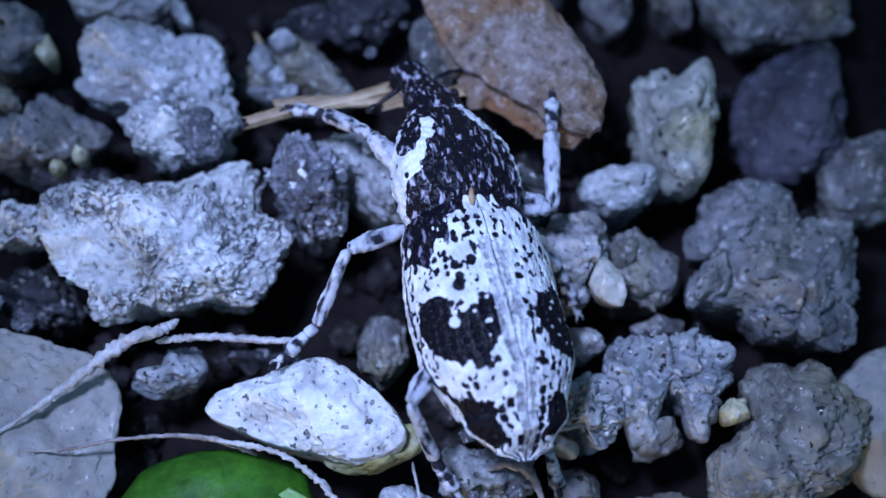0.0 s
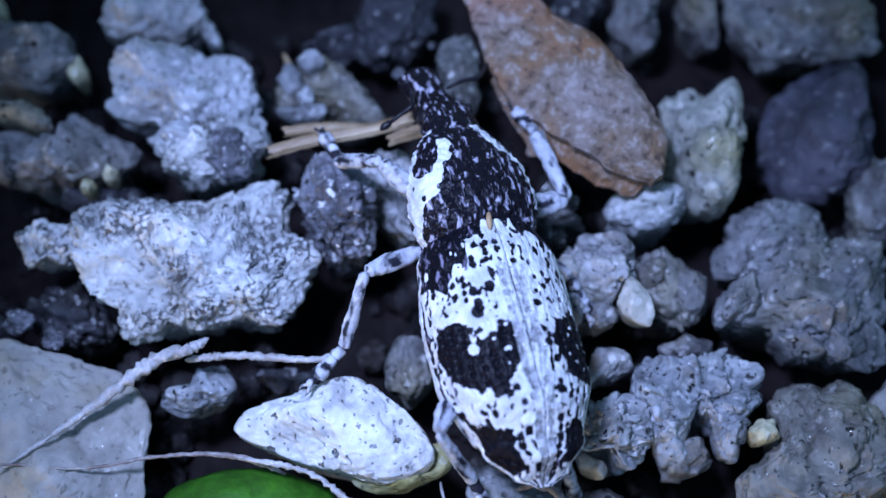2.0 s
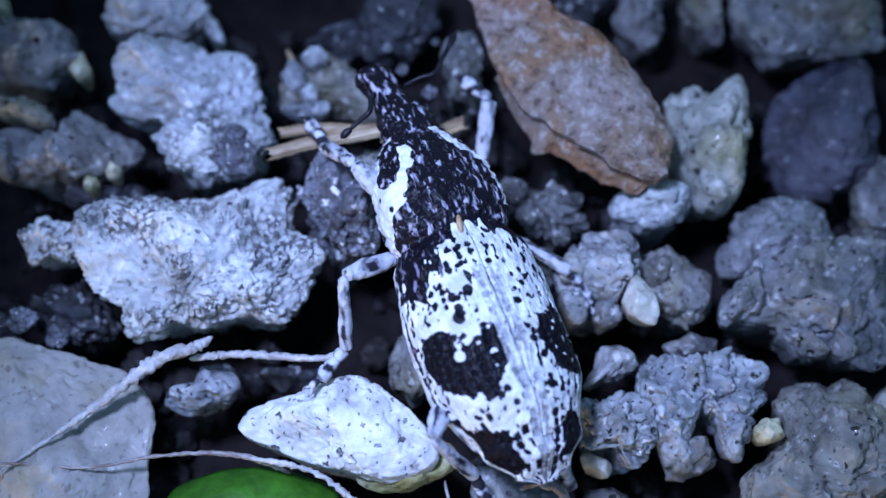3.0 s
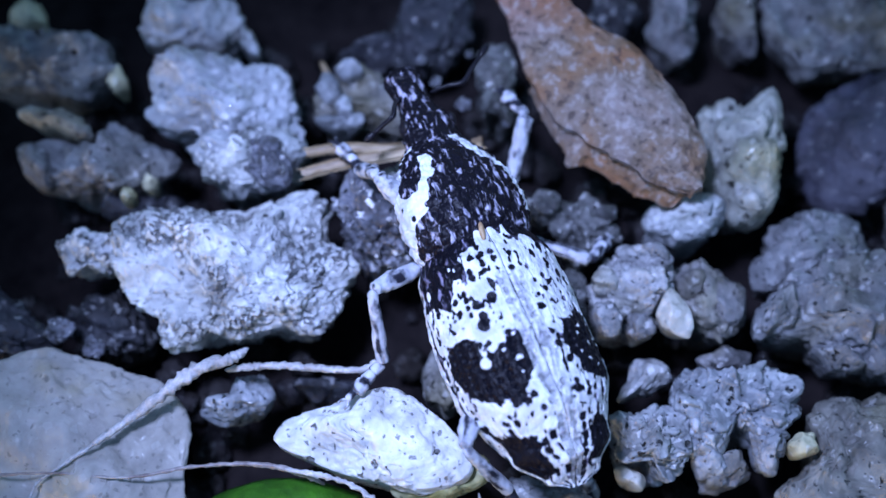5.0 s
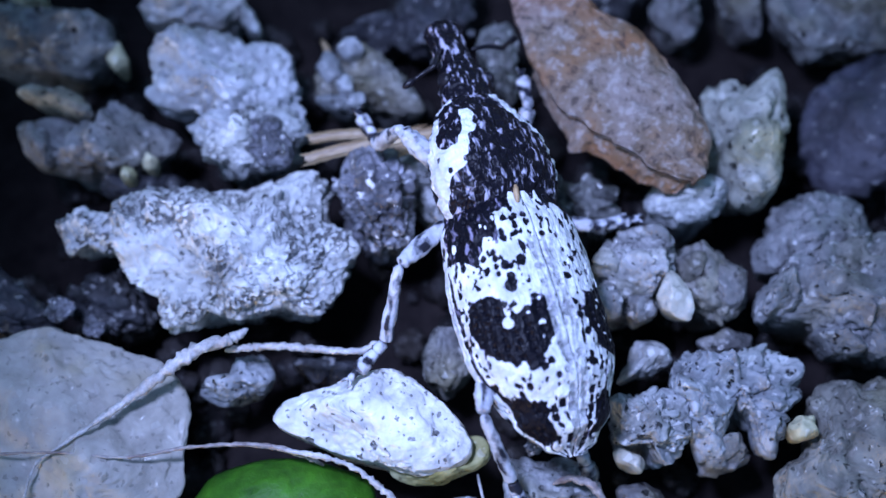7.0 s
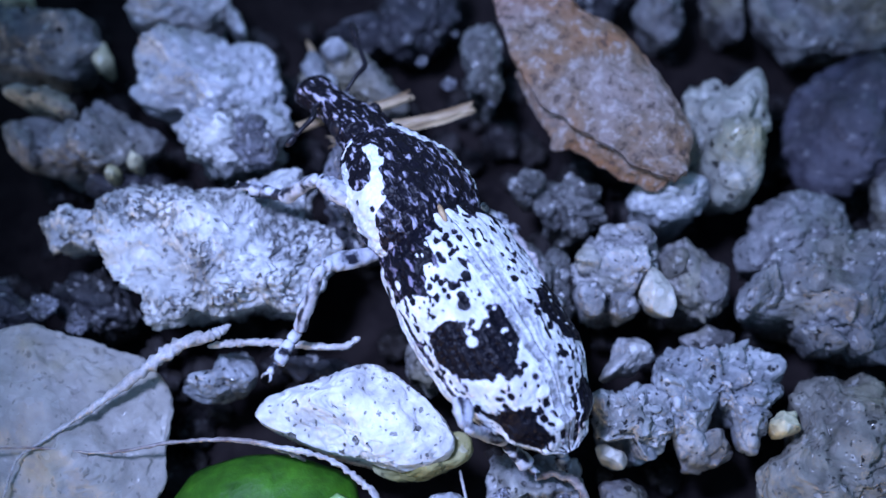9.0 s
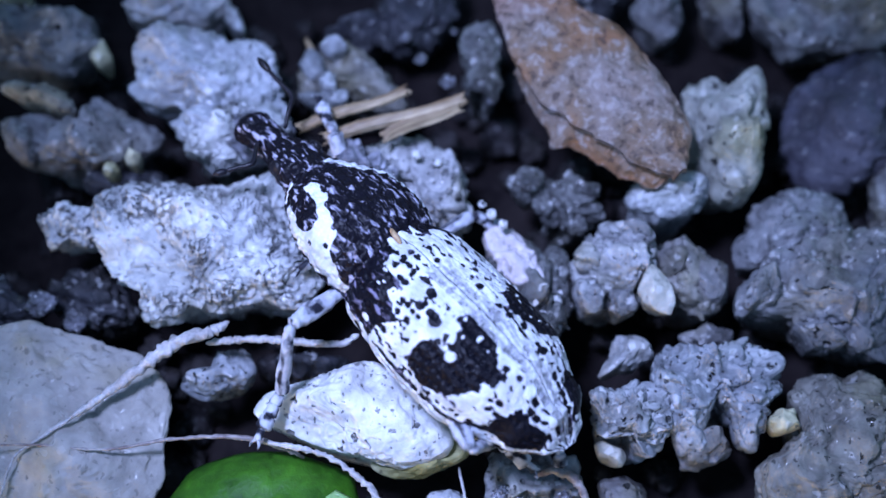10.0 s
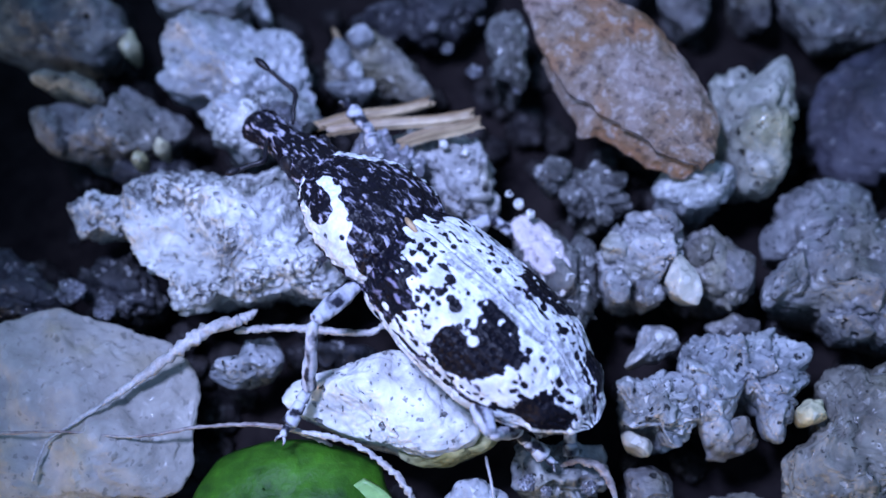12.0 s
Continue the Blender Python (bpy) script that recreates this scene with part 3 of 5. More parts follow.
build_stone("grey_dim", 10.01, -7.14, -3.0, 1.6, 26, 5, 0, (1.05, 1.02, 0.91, 0.9, 0.95, 0.79, 0.69, 0.64, 0.62, 0.64, 0.7, 0.82, 1.06, 0.97, 0.92, 0.93, 0.97, 1.05, 0.87, 0.77, 0.73, 0.67, 0.65, 0.66, 0.71, 0.76, 0.86, 1.02))
build_stone("tan", 14.66, -7.21, -2.4, 2.0, 27, 6, -141, (3.76, 2.93, 2.74, 2.37, 2.42, 2.56, 2.55, 2.98, 2.96, 3.05, 2.85, 2.84, 2.61, 1.89, 1.84, 3.18))
build_stone("yellow", 12.55, -6.49, -1.4, 0.9, 28, 5, 49, (0.62, 0.48, 0.44, 0.48, 0.46, 0.53, 0.55, 0.51, 0.55, 0.5, 0.42, 0.42, 0.5, 0.57, 0.5, 0.51))
build_stone("cream", 6.59, -7.48, -1.9, 0.6, 29, 4, 0, (0.52, 0.45, 0.36, 0.32, 0.3, 0.29, 0.3, 0.33, 0.38, 0.49, 0.53, 0.59, 0.64, 0.56, 0.52, 0.45, 0.35, 0.29, 0.26, 0.25, 0.26, 0.3, 0.37, 0.52, 0.6, 0.57, 0.57, 0.55))
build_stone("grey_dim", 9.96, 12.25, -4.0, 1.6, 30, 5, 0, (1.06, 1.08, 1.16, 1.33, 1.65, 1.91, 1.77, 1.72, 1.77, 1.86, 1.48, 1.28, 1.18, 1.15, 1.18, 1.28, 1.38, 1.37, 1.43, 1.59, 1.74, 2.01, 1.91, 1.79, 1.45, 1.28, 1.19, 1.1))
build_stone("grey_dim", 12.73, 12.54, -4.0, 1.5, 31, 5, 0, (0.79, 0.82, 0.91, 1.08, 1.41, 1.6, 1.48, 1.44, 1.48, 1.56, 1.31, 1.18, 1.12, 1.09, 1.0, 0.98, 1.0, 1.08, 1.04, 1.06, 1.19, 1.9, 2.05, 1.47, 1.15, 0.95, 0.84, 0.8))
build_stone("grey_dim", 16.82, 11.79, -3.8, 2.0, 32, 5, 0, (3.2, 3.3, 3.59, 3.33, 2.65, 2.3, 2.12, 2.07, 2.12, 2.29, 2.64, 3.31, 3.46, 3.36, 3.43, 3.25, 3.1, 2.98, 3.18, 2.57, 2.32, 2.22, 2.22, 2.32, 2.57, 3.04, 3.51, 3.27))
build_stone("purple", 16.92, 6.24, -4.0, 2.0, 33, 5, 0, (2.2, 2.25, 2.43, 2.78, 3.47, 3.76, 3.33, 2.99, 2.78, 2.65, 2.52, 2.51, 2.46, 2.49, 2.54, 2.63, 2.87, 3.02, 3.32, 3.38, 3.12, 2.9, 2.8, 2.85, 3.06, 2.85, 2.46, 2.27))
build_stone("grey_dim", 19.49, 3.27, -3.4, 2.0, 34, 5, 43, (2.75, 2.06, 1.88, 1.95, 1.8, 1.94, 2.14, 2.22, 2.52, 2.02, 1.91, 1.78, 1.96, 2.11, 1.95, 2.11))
build_stone("beige", 18.51, -6.45, -3.0, 2.0, 35, 5, 54, (3.21, 2.66, 2.56, 2.19, 2.14, 1.77, 1.74, 2.0, 2.43, 3.01, 2.57, 2.46, 1.76, 1.55, 1.61, 1.98))
build_stone("earthy", 4.08, 3.01, -2.6, 1.0, 36, 5, -31, (1.0, 0.77, 0.71, 0.77, 0.75, 0.73, 0.83, 0.79, 0.76, 0.86, 0.79, 0.7, 0.74, 0.79, 0.72, 0.78))
build_stone("earthy", 5.59, 2.39, -3.0, 1.3, 37, 6, -25, (1.56, 1.29, 1.16, 1.06, 1.13, 1.44, 1.37, 1.41, 1.32, 1.13, 1.14, 1.36, 1.24, 1.25, 1.31, 1.32))
build_stone("crust", -7.11, 4.69, -1.4, 1.3, 62, 6, 2, (2.06, 1.83, 1.65, 1.43, 1.45, 1.44, 1.68, 1.61, 1.75, 1.99, 1.71, 1.56, 1.33, 1.33, 1.57, 1.66))
build_stone("grey_mid", -14.72, 6.41, -2.0, 0.9, 63, 5, 0, (1.07, 0.9, 0.75, 0.61, 0.54, 0.5, 0.49, 0.51, 0.56, 0.62, 0.74, 0.99, 1.46, 1.76, 1.06, 0.73, 0.57, 0.48, 0.44, 0.42, 0.42, 0.45, 0.51, 0.62, 0.84, 1.26, 1.58, 1.33))
build_stone("grey_dim", -15.35, 4.59, -2.4, 1.2, 64, 5, 114, (1.06, 0.92, 0.86, 0.67, 0.62, 0.64, 0.68, 0.87, 0.98, 0.94, 0.81, 0.63, 0.6, 0.66, 0.77, 0.83))
build_stone("grey", 9.41, -6.89, -2.2, 1.2, 65, 5, -121, (0.76, 0.62, 0.6, 0.69, 0.6, 0.59, 0.69, 0.63, 0.59, 0.66, 0.64, 0.59, 0.64, 0.64, 0.58, 0.61))
build_stone("pink", 3.35, -0.25, -1.9, 1.2, 38, 5, -44, (1.6, 1.08, 0.92, 0.92, 0.94, 0.99, 1.26, 1.47, 1.54, 1.13, 0.91, 0.87, 0.91, 0.97, 1.26, 1.52))
build_stone("grey_pale", 7.53, -3.74, -2.4, 1.1, 39, 5, 0, (0.85, 0.87, 0.85, 0.78, 0.75, 0.76, 0.81, 0.77, 0.75, 0.77, 0.83, 0.78, 0.72, 0.7, 0.72, 0.78, 1.13, 1.59, 0.93, 0.78, 0.71, 0.68, 0.69, 0.65, 0.65, 0.68, 0.76, 0.88))
build_stone("grey_dim", 10.50, -2.98, -3.0, 0.8, 40, 5, 175, (1.09, 0.92, 0.84, 0.56, 0.48, 0.48, 0.57, 0.85, 0.92, 1.04, 0.7, 0.59, 0.59, 0.56, 0.57, 0.69))
build_stone("earthy", 2.40, 8.59, -2.6, 1.0, 41, 6, 0, (0.78, 0.8, 0.86, 0.98, 1.2, 1.41, 1.76, 1.65, 1.64, 1.59, 1.58, 1.35, 1.16, 1.03, 0.72, 0.7, 0.71, 0.76, 1.09, 1.64, 1.33, 1.37, 2.07, 1.48, 1.18, 1.02, 0.88, 0.81))
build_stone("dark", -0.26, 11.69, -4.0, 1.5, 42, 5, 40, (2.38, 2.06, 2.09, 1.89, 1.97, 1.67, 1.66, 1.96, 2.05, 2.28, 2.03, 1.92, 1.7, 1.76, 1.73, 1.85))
build_stone("grey_dim", 0.30, -3.49, -3.4, 1.4, 43, 5, -89, (1.46, 1.19, 1.16, 1.11, 0.98, 1.03, 1.28, 1.25, 1.24, 1.34, 1.11, 1.09, 1.06, 1.06, 1.21, 1.22))
build_stone("grey_mid", -0.02, 3.14, -2.3, 1.4, 44, 6, -55, (2.9, 2.2, 1.73, 1.58, 1.54, 1.48, 1.68, 1.87, 2.35, 2.55, 1.89, 1.51, 1.32, 1.28, 1.45, 2.0))
build_stone("grey_mid", 3.90, -8.20, -2.9, 1.1, 45, 5, -20, (1.98, 1.78, 1.75, 1.38, 1.3, 1.21, 1.26, 1.57, 1.68, 1.76, 1.82, 1.43, 1.26, 1.22, 1.2, 1.38))
build_stone("grey_pale", 1.01, -9.59, -2.6, 1.2, 46, 5, 175, (1.28, 1.07, 1.05, 0.94, 0.84, 0.88, 1.11, 1.07, 1.1, 1.18, 0.98, 0.95, 0.93, 0.9, 1.02, 1.06))
build_stone("grey_dim", 10.29, -9.74, -3.4, 1.4, 47, 5, -28, (1.66, 1.45, 1.48, 1.08, 0.89, 0.86, 0.98, 1.08, 1.39, 1.45, 1.39, 1.24, 0.89, 0.79, 0.82, 1.01))
build_stone("grey_dim", 7.14, -8.84, -3.2, 1.2, 48, 5, 146, (1.09, 0.88, 0.85, 0.96, 0.9, 0.76, 0.76, 0.89, 0.98, 0.88, 0.94, 0.93, 0.81, 0.83, 0.81, 0.86))
build_stone("dark", 7.45, 12.87, -4.4, 1.4, 49, 5, -81, (1.6, 1.23, 1.14, 1.24, 1.19, 1.22, 1.5, 1.25, 1.23, 1.42, 1.2, 1.14, 1.28, 1.28, 1.17, 1.25))
build_stone("earthy", 3.86, -1.72, -2.4, 1.5, 50, 5, -80, (2.72, 2.17, 2.07, 1.86, 1.79, 2.03, 2.34, 2.21, 2.43, 2.32, 2.19, 1.83, 1.73, 1.91, 2.35, 2.33))
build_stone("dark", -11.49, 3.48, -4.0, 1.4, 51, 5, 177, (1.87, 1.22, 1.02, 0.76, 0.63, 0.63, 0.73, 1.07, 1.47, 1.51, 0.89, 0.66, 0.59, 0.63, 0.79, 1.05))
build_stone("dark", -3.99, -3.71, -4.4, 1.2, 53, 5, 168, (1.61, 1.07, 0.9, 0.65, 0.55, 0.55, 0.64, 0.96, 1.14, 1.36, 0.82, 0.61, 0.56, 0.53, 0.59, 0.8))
build_stone("soilstone", -6.35, 4.15, -1.0, 0.8, 66, 5, -51, (1.29, 1.03, 0.98, 0.91, 0.87, 0.97, 1.06, 1.1, 1.18, 1.03, 1.06, 0.92, 0.85, 0.93, 1.09, 1.09))
# next two: yellow-green moss and a yellow patch, built as small stones
build_stone("yellow", -17.31, 12.52, -4.2, 1.2, 67, 4, 105, (1.05, 0.82, 0.76, 0.83, 0.76, 0.82, 0.78, 0.82, 0.82, 0.82, 0.95, 0.78, 0.76, 0.76, 0.72, 0.79))
build_stone("yellow", -12.75, 8.51, -2.4, 0.8, 68, 4, 88, (0.66, 0.44, 0.37, 0.37, 0.43, 0.44, 0.42, 0.47, 0.53, 0.42, 0.4, 0.45, 0.44, 0.38, 0.38, 0.44))
build_stone("grey_pale", -3.57, 8.93, -2.2, 0.7, 69, 4, -20, (0.62, 0.48, 0.45, 0.48, 0.41, 0.41, 0.49, 0.48, 0.47, 0.54, 0.49, 0.42, 0.42, 0.45, 0.42, 0.46))
build_stone("grey", -4.36, 8.08, -2.3, 0.8, 70, 4, 107, (0.69, 0.55, 0.52, 0.57, 0.48, 0.47, 0.54, 0.62, 0.55, 0.56, 0.61, 0.49, 0.47, 0.52, 0.53, 0.56))
build_stone("grey_pale", -3.71, 7.26, -2.2, 0.6, 71, 4, 100, (0.57, 0.41, 0.37, 0.39, 0.35, 0.34, 0.39, 0.45, 0.43, 0.48, 0.42, 0.32, 0.3, 0.33, 0.4, 0.43))
build_stone("grey", -3.73, 6.65, -2.3, 0.6, 72, 4, 179, (1.2, 0.62, 0.47, 0.35, 0.31, 0.32, 0.4, 0.66, 0.87, 0.84, 0.42, 0.31, 0.3, 0.3, 0.38, 0.64))
# olive strip on the wedge stone's edge, added as a separate stone
build_stone("olive", 0.35, -7.62, -1.75, 0.75, 73, 5, -174, (2.1, 1.6, 1.05, 0.8, 0.66, 0.62, 0.7, 1.0, 1.45, 1.55, 1.25, 0.75, 0.6, 0.55, 0.6, 0.9))


def build_crumbs():
    """Dark crumbs of earth lying deep between the stones, each a thing of its own on one of twelve shapes."""
    rnd = random.Random(31)
    points, tri = ball(3)
    shapes = []
    for k in range(12):
        off = Vector((k * 1.3, k * 0.7, k))
        verts = [Vector((p.x, p.y, p.z * 0.8)) * (1 + 0.5 * noise.fractal(p * 1.6 + off, 0.8, 2.0, 3) + 0.2 * (0.4 - noise.voronoi(p * 2.5 + off)[0][0])) * MM for p in points]
        shapes.append(verts)
    made = []
    for k in range(260):
        x, y, r = rnd.uniform(-17, 19), rnd.uniform(-12, 13), rnd.uniform(0.25, 0.85)
        z = FLOOR + r * 0.5 + rnd.uniform(0, 1.2) ** 2
        if k < 12:
            ob = mesh_object("crumb", shapes[k], tri, EARTH)
            made.append(ob.data)
        else:
            ob = new("crumb", made[k % 12])
        ob.matrix_world = pose(x * MM, y * MM, z * MM, 0, 0, rnd.uniform(0, 360)) @ Matrix.Diagonal((r, r, r, 1))
        tagged(ob, "dark crumb of earth deep between stones", "crumb", "crumbs of earth")
    # paler crumbs, their lightness put into the material
    for x, y, z, r in ((4.05, 2.85, -1.9, 0.42), (4.75, 2.3, -2.6, 0.5), (6.35, 2.75, -2.4, 0.36), (5.9, 1.35, -2.6, 0.38), (-0.7, 9.6, -2.6, 0.2), (-0.1, 8.6, -2.6, 0.22), (1.25, 9.9, -2.6, 0.16), (1.0, 7.7, -2.8, 0.3), (2.75, 6.9, -2.8, 0.2),
                       (3.3, -7.0, -2.0, 0.3), (2.75, -8.9, -1.9, 0.28), (3.4, -9.2, -1.9, 0.2), (4.9, -9.0, -2.0, 0.25), (-13.9, -1.9, -2.4, 0.5), (-12.6, -2.5, -2.6, 0.4), (-5.2, 5.1, -2.2, 0.3)):
        ob = mesh_object("crumb", shapes[rnd.randrange(12)], tri, STONE["earthy" if x > 4 and y > 0 else "soilstone"])
        ob.matrix_world = pose(x * MM, y * MM, z * MM, 0, 0, rnd.uniform(0, 360)) @ Matrix.Diagonal((r, r, r, 1))
        tagged(ob, "small glinting crumb of grit on dark soil", "crumb", "crumbs of grit")


build_crumbs()


def build_outer_gravel():
    """The gravel goes on all round the patch that is seen: one joined mass of small stones."""
    rnd = random.Random(77)
    points, tri = ball(3)
    verts, faces = [], []
    for k in range(420):
        while True:
            x, y = rnd.uniform(-52, 52), rnd.uniform(-50, 50)
            if not (-23 < x < 25 and -18 < y < 19):
                break
        r, off = rnd.uniform(1.2, 3.6), Vector((k * 1.7, k * 0.3, k))
        stretch = (rnd.uniform(0.8, 1.4), rnd.uniform(0.8, 1.3), rnd.uniform(0.6, 0.9))
        z = FLOOR + r * 0.6 + rnd.uniform(0, 2.2)
        base = len(verts)
        for p in points:
            d = r * (1 + 0.35 * noise.fractal(p * 1.4 + off, 0.8, 2.0, 3))
            verts.append(Vector((x + p.x * d * stretch[0], y + p.y * d * stretch[1], z + p.z * d * stretch[2])) * MM)
        faces += [tuple(i + base for i in f) for f in tri]
    tagged(mesh_object("gravel", verts, faces, STONE["grey_dim"]), "grey limestone gravel spread over dark soil", "gravel", kind="stuff")


build_outer_gravel()


# ---- brown flake, green leaf, straws, roots ----
def lerp_table(table, x):
    for (x0, y0), (x1, y1) in zip(table, table[1:]):
        if x <= x1:
            f = (x - x0) / (x1 - x0)
            f = f * f * (3 - 2 * f)
            return y0 + (y1 - y0) * f
    return table[-1][1]


def shell(sample, nu, nv, thick):
    """A curved plate with real thickness: sample(s, v) gives a point for s in 0..1 and v in -1..1."""
    verts = []
    for layer in (0, 1):
        for i in range(nu):
            for j in range(nv):
                v = j / (nv - 1) * 2 - 1
                verts.append((sample(i / (nu - 1), v) - Vector((0, 0, thick * layer * (1 - 0.6 * v ** 6)))) * MM)
    f = grid_faces(nu, nv)
    m = nu * nv
    faces = f + [tuple(i + m for i in reversed(q)) for q in f]
    for i in range(nu - 1):
        for j in (0, nv - 1):
            k = [i * nv + j, (i + 1) * nv + j, (i + 1) * nv + j + m, i * nv + j + m]
            faces.append(tuple(k if j else reversed(k)))
    for j in range(nv - 1):
        for i in (0, nu - 1):
            k = [i * nv + j, i * nv + j + 1, i * nv + j + 1 + m, i * nv + j + m]
            faces.append(tuple(reversed(k) if i else k))
    return verts, faces


def build_flake():
    """A thick, slightly domed flake of dry brown bark, with a second layer showing along one edge."""
    thing = tagged(new("bark_flake"), "thick flake of mottled brown bark resting on pale stones", "bark")
    a, length = Vector((-2.7, 5.1, 0)), 11.6
    along, left = Vector((0.508, -0.861, 0)), Vector((-0.861, -0.508, 0))
    port = [(0, 1.6), (0.15, 2.1), (0.26, 2.4), (0.365, 2.76), (0.5, 2.93), (0.58, 2.88), (0.67, 2.5), (0.76, 1.92), (0.87, 1.4), (0.94, 0.85), (1.0, 0.3)]
    starboard = [(0, 0.3), (0.25, 0.35), (0.34, 0.55), (0.40, 1.0), (0.46, 1.34), (0.6, 1.52), (0.7, 1.56), (0.82, 1.42), (0.9, 1.2), (0.955, 0.75), (1.0, 0.2)]

    def top(s, v):
        w = -v * lerp_table(port, s) if v < 0 else -v * lerp_table(starboard, s)
        q = a + along * (s * length) + left * w
        q += left * 0.10 * noise.fractal(q * 1.3, 0.8, 2.0, 3) * abs(v)
        q.z = 0.42 * (1 - v ** 4) - 0.05 - 0.3 * max(0.0, s - 0.8) / 0.2
        q.z += 0.16 * noise.fractal(q * 0.9 + Vector((5, 0, 0)), 0.8, 2.0, 4) + 0.07 * (0.4 - noise.voronoi(q * 1.5)[0][0]) + 0.05 * (0.4 - noise.voronoi(q * 4.0)[0][0])
        return q

    def rim(s, v):
        k = 0.40 + 0.575 * s
        inner = lerp_table(port, k) - 0.45
        outer = lerp_table(port, k) + lerp_table([(0, -0.1), (0.3, 0.0), (0.40, 0.25), (0.50, 0.75), (0.56, 0.35), (0.7, 0.28), (0.85, 0.28), (1, 0.2)], s)
        q = a + along * (k * length) + left * (inner + (outer - inner) * (v + 1) / 2)
        q += left * 0.06 * noise.fractal(q * 1.8, 0.8, 2.0, 3) * (v + 1)
        q.z = -0.25 - 0.75 * ((v + 1) / 2) ** 1.4 - 0.35 * s + 0.16 * noise.fractal(q * 2.0, 0.8, 2.0, 3)
        return q

    mesh_object("upper_layer", *shell(top, 120, 52, 0.38), FLAKE, thing)
    mesh_object("lower_layer", *shell(rim, 80, 18, 0.25), FLAKE, thing, "thin lower bark layer along one edge")
    return thing


flake = build_flake()


def build_green_leaf():
    leaf = tagged(new("green_leaf"), "glossy bright green leaf between the stones", "leaf")
    leaf.location = (-5.2 * MM, -10.6 * MM, -1.6 * MM)
    nu, nv, verts = 40, 40, []
    for i in range(nu):
        for j in range(nv):
            u, v = i / (nu - 1) * 2 - 1, j / (nv - 1) * 2 - 1
            x = 3.3 * u * math.sqrt(1 - 0.36 * v * v)
            y = 2.9 * v * math.sqrt(1 - 0.36 * u * u)
            r = math.hypot(x / 3.3, y / 2.9)
            z = 0.75 - 0.95 * r ** 4 + 0.16 * noise.fractal(Vector((x, y, 3)) * 0.6, 0.8, 2.0, 3)
            verts.append(Vector((x + 0.15 * noise.noise(Vector((x, y, 9))), y, z)) * MM)
    blade = mesh_object("blade", verts, grid_faces(nu, nv), GREEN, leaf)
    blade.modifiers.new("thickness", "SOLIDIFY").thickness = 0.25 * MM
    verts, nu, nv = [], 16, 8
    for i in range(nu):
        for j in range(nv):
            u, v = i / (nu - 1), j / (nv - 1) * 2 - 1
            w = 0.85 * math.sin(math.pi * (0.15 + 0.8 * u))
            verts.append(Vector((2.15 + 1.5 * u + w * v * 0.7, 1.5 - 1.9 * u + w * v * 0.4, 0.55 - 0.6 * u + 0.15 * v)) * MM)
    pts, tri = ball(3)
    for x, y, z, r in ((0.6, 1.9, 0.62, 0.11), (1.6, 1.3, 0.62, 0.14), (-0.9, 1.2, 0.80, 0.10), (1.1, 2.0, 0.58, 0.08), (2.0, 1.7, 0.45, 0.10), (0.2, 0.9, 0.82, 0.09), (1.9, 0.9, 0.60, 0.09)):
        mesh_object("droplet", [Vector((x + p.x * r, y + p.y * r, z + p.z * r * 0.6)) * MM for p in pts], tri, WATER, leaf, "clear water droplet")
    tip = mesh_object("leaf_lobe", verts, grid_faces(nu, nv), GREENPALE, leaf, "paler green lobe")
    tip.modifiers.new("thickness", "SOLIDIFY").thickness = 0.2 * MM


build_green_leaf()


def bar(name, points, radii, mat, label, category, group="", rough=0.25, seed=1, n=60, sides=12):
    ob = mesh_object(name, *tube(points, radii, n, sides, rough, seed), mat)
    return tagged(ob, label, category, group)


bar("root", [(-6.6, -3.26, -0.3), (-7.16, -3.77, 0.0), (-8.1, -4.07, 0.1), (-9.3, -4.87, -0.15), (-11.1, -6.15, -0.5), (-12.84, -7.39, -0.62), (-13.5, -7.96, -0.64), (-13.8, -9.2, -0.7)],
    [0.08, 0.20, 0.23, 0.20, 0.11, 0.05, 0.05, 0.06], FIBRE, "pale dry root tapering to a thread", "root", "dry roots", 0.8, 2, 110)
bar("root", [(-7.44, -3.93, -0.7), (-6.56, -3.85, -0.6), (-5.4, -3.80, -0.6), (-4.4, -3.89, -0.6), (-2.83, -4.05, -0.4), (-2.1, -3.75, -0.2)],
    [0.08, 0.12, 0.13, 0.13, 0.12, 0.08], FIBRE, "thin pale root lying across a dark gap", "root", "dry roots", 0.6, 5, 80)
bar("root", [(-17.5, -7.75, -0.5), (-15.0, -7.6, -0.6), (-12.94, -7.53, -0.58), (-10.47, -7.69, -0.55), (-8.23, -7.34, -0.5), (-5.96, -7.27, -0.6), (-4.6, -7.55, -0.8), (-3.9, -7.8, -1.3)],
    [0.05, 0.05, 0.04, 0.05, 0.065, 0.085, 0.09, 0.06], CURL, "long thread-like pale root on the slab", "root", "dry roots", 0.6, 8, 120)
bar("root", [(-5.2, -7.45, -0.45), (-4.05, -7.64, -0.4), (-3.0, -7.98, -0.45), (-2.24, -8.45, -0.5), (-1.63, -8.95, -0.6), (-1.09, -9.74, -0.9), (-0.9, -10.4, -1.2)], [0.05, 0.10, 0.09, 0.10, 0.12, 0.11, 0.08], FIBRE, "beaded pale root beside the green leaf", "root", "dry roots", 0.9, 23, 90)
bar("dry_stem", [(3.9, -8.3, -1.9), (4.5, -8.2, -1.4), (5.2, -8.5, -1.3), (5.6, -9.1, -1.5), (5.8, -9.8, -1.8)], [0.07, 0.12, 0.15, 0.12, 0.07], CURL,
    "curled brown dry stem among dark crumbs", "stem", "", 0.5, 11)


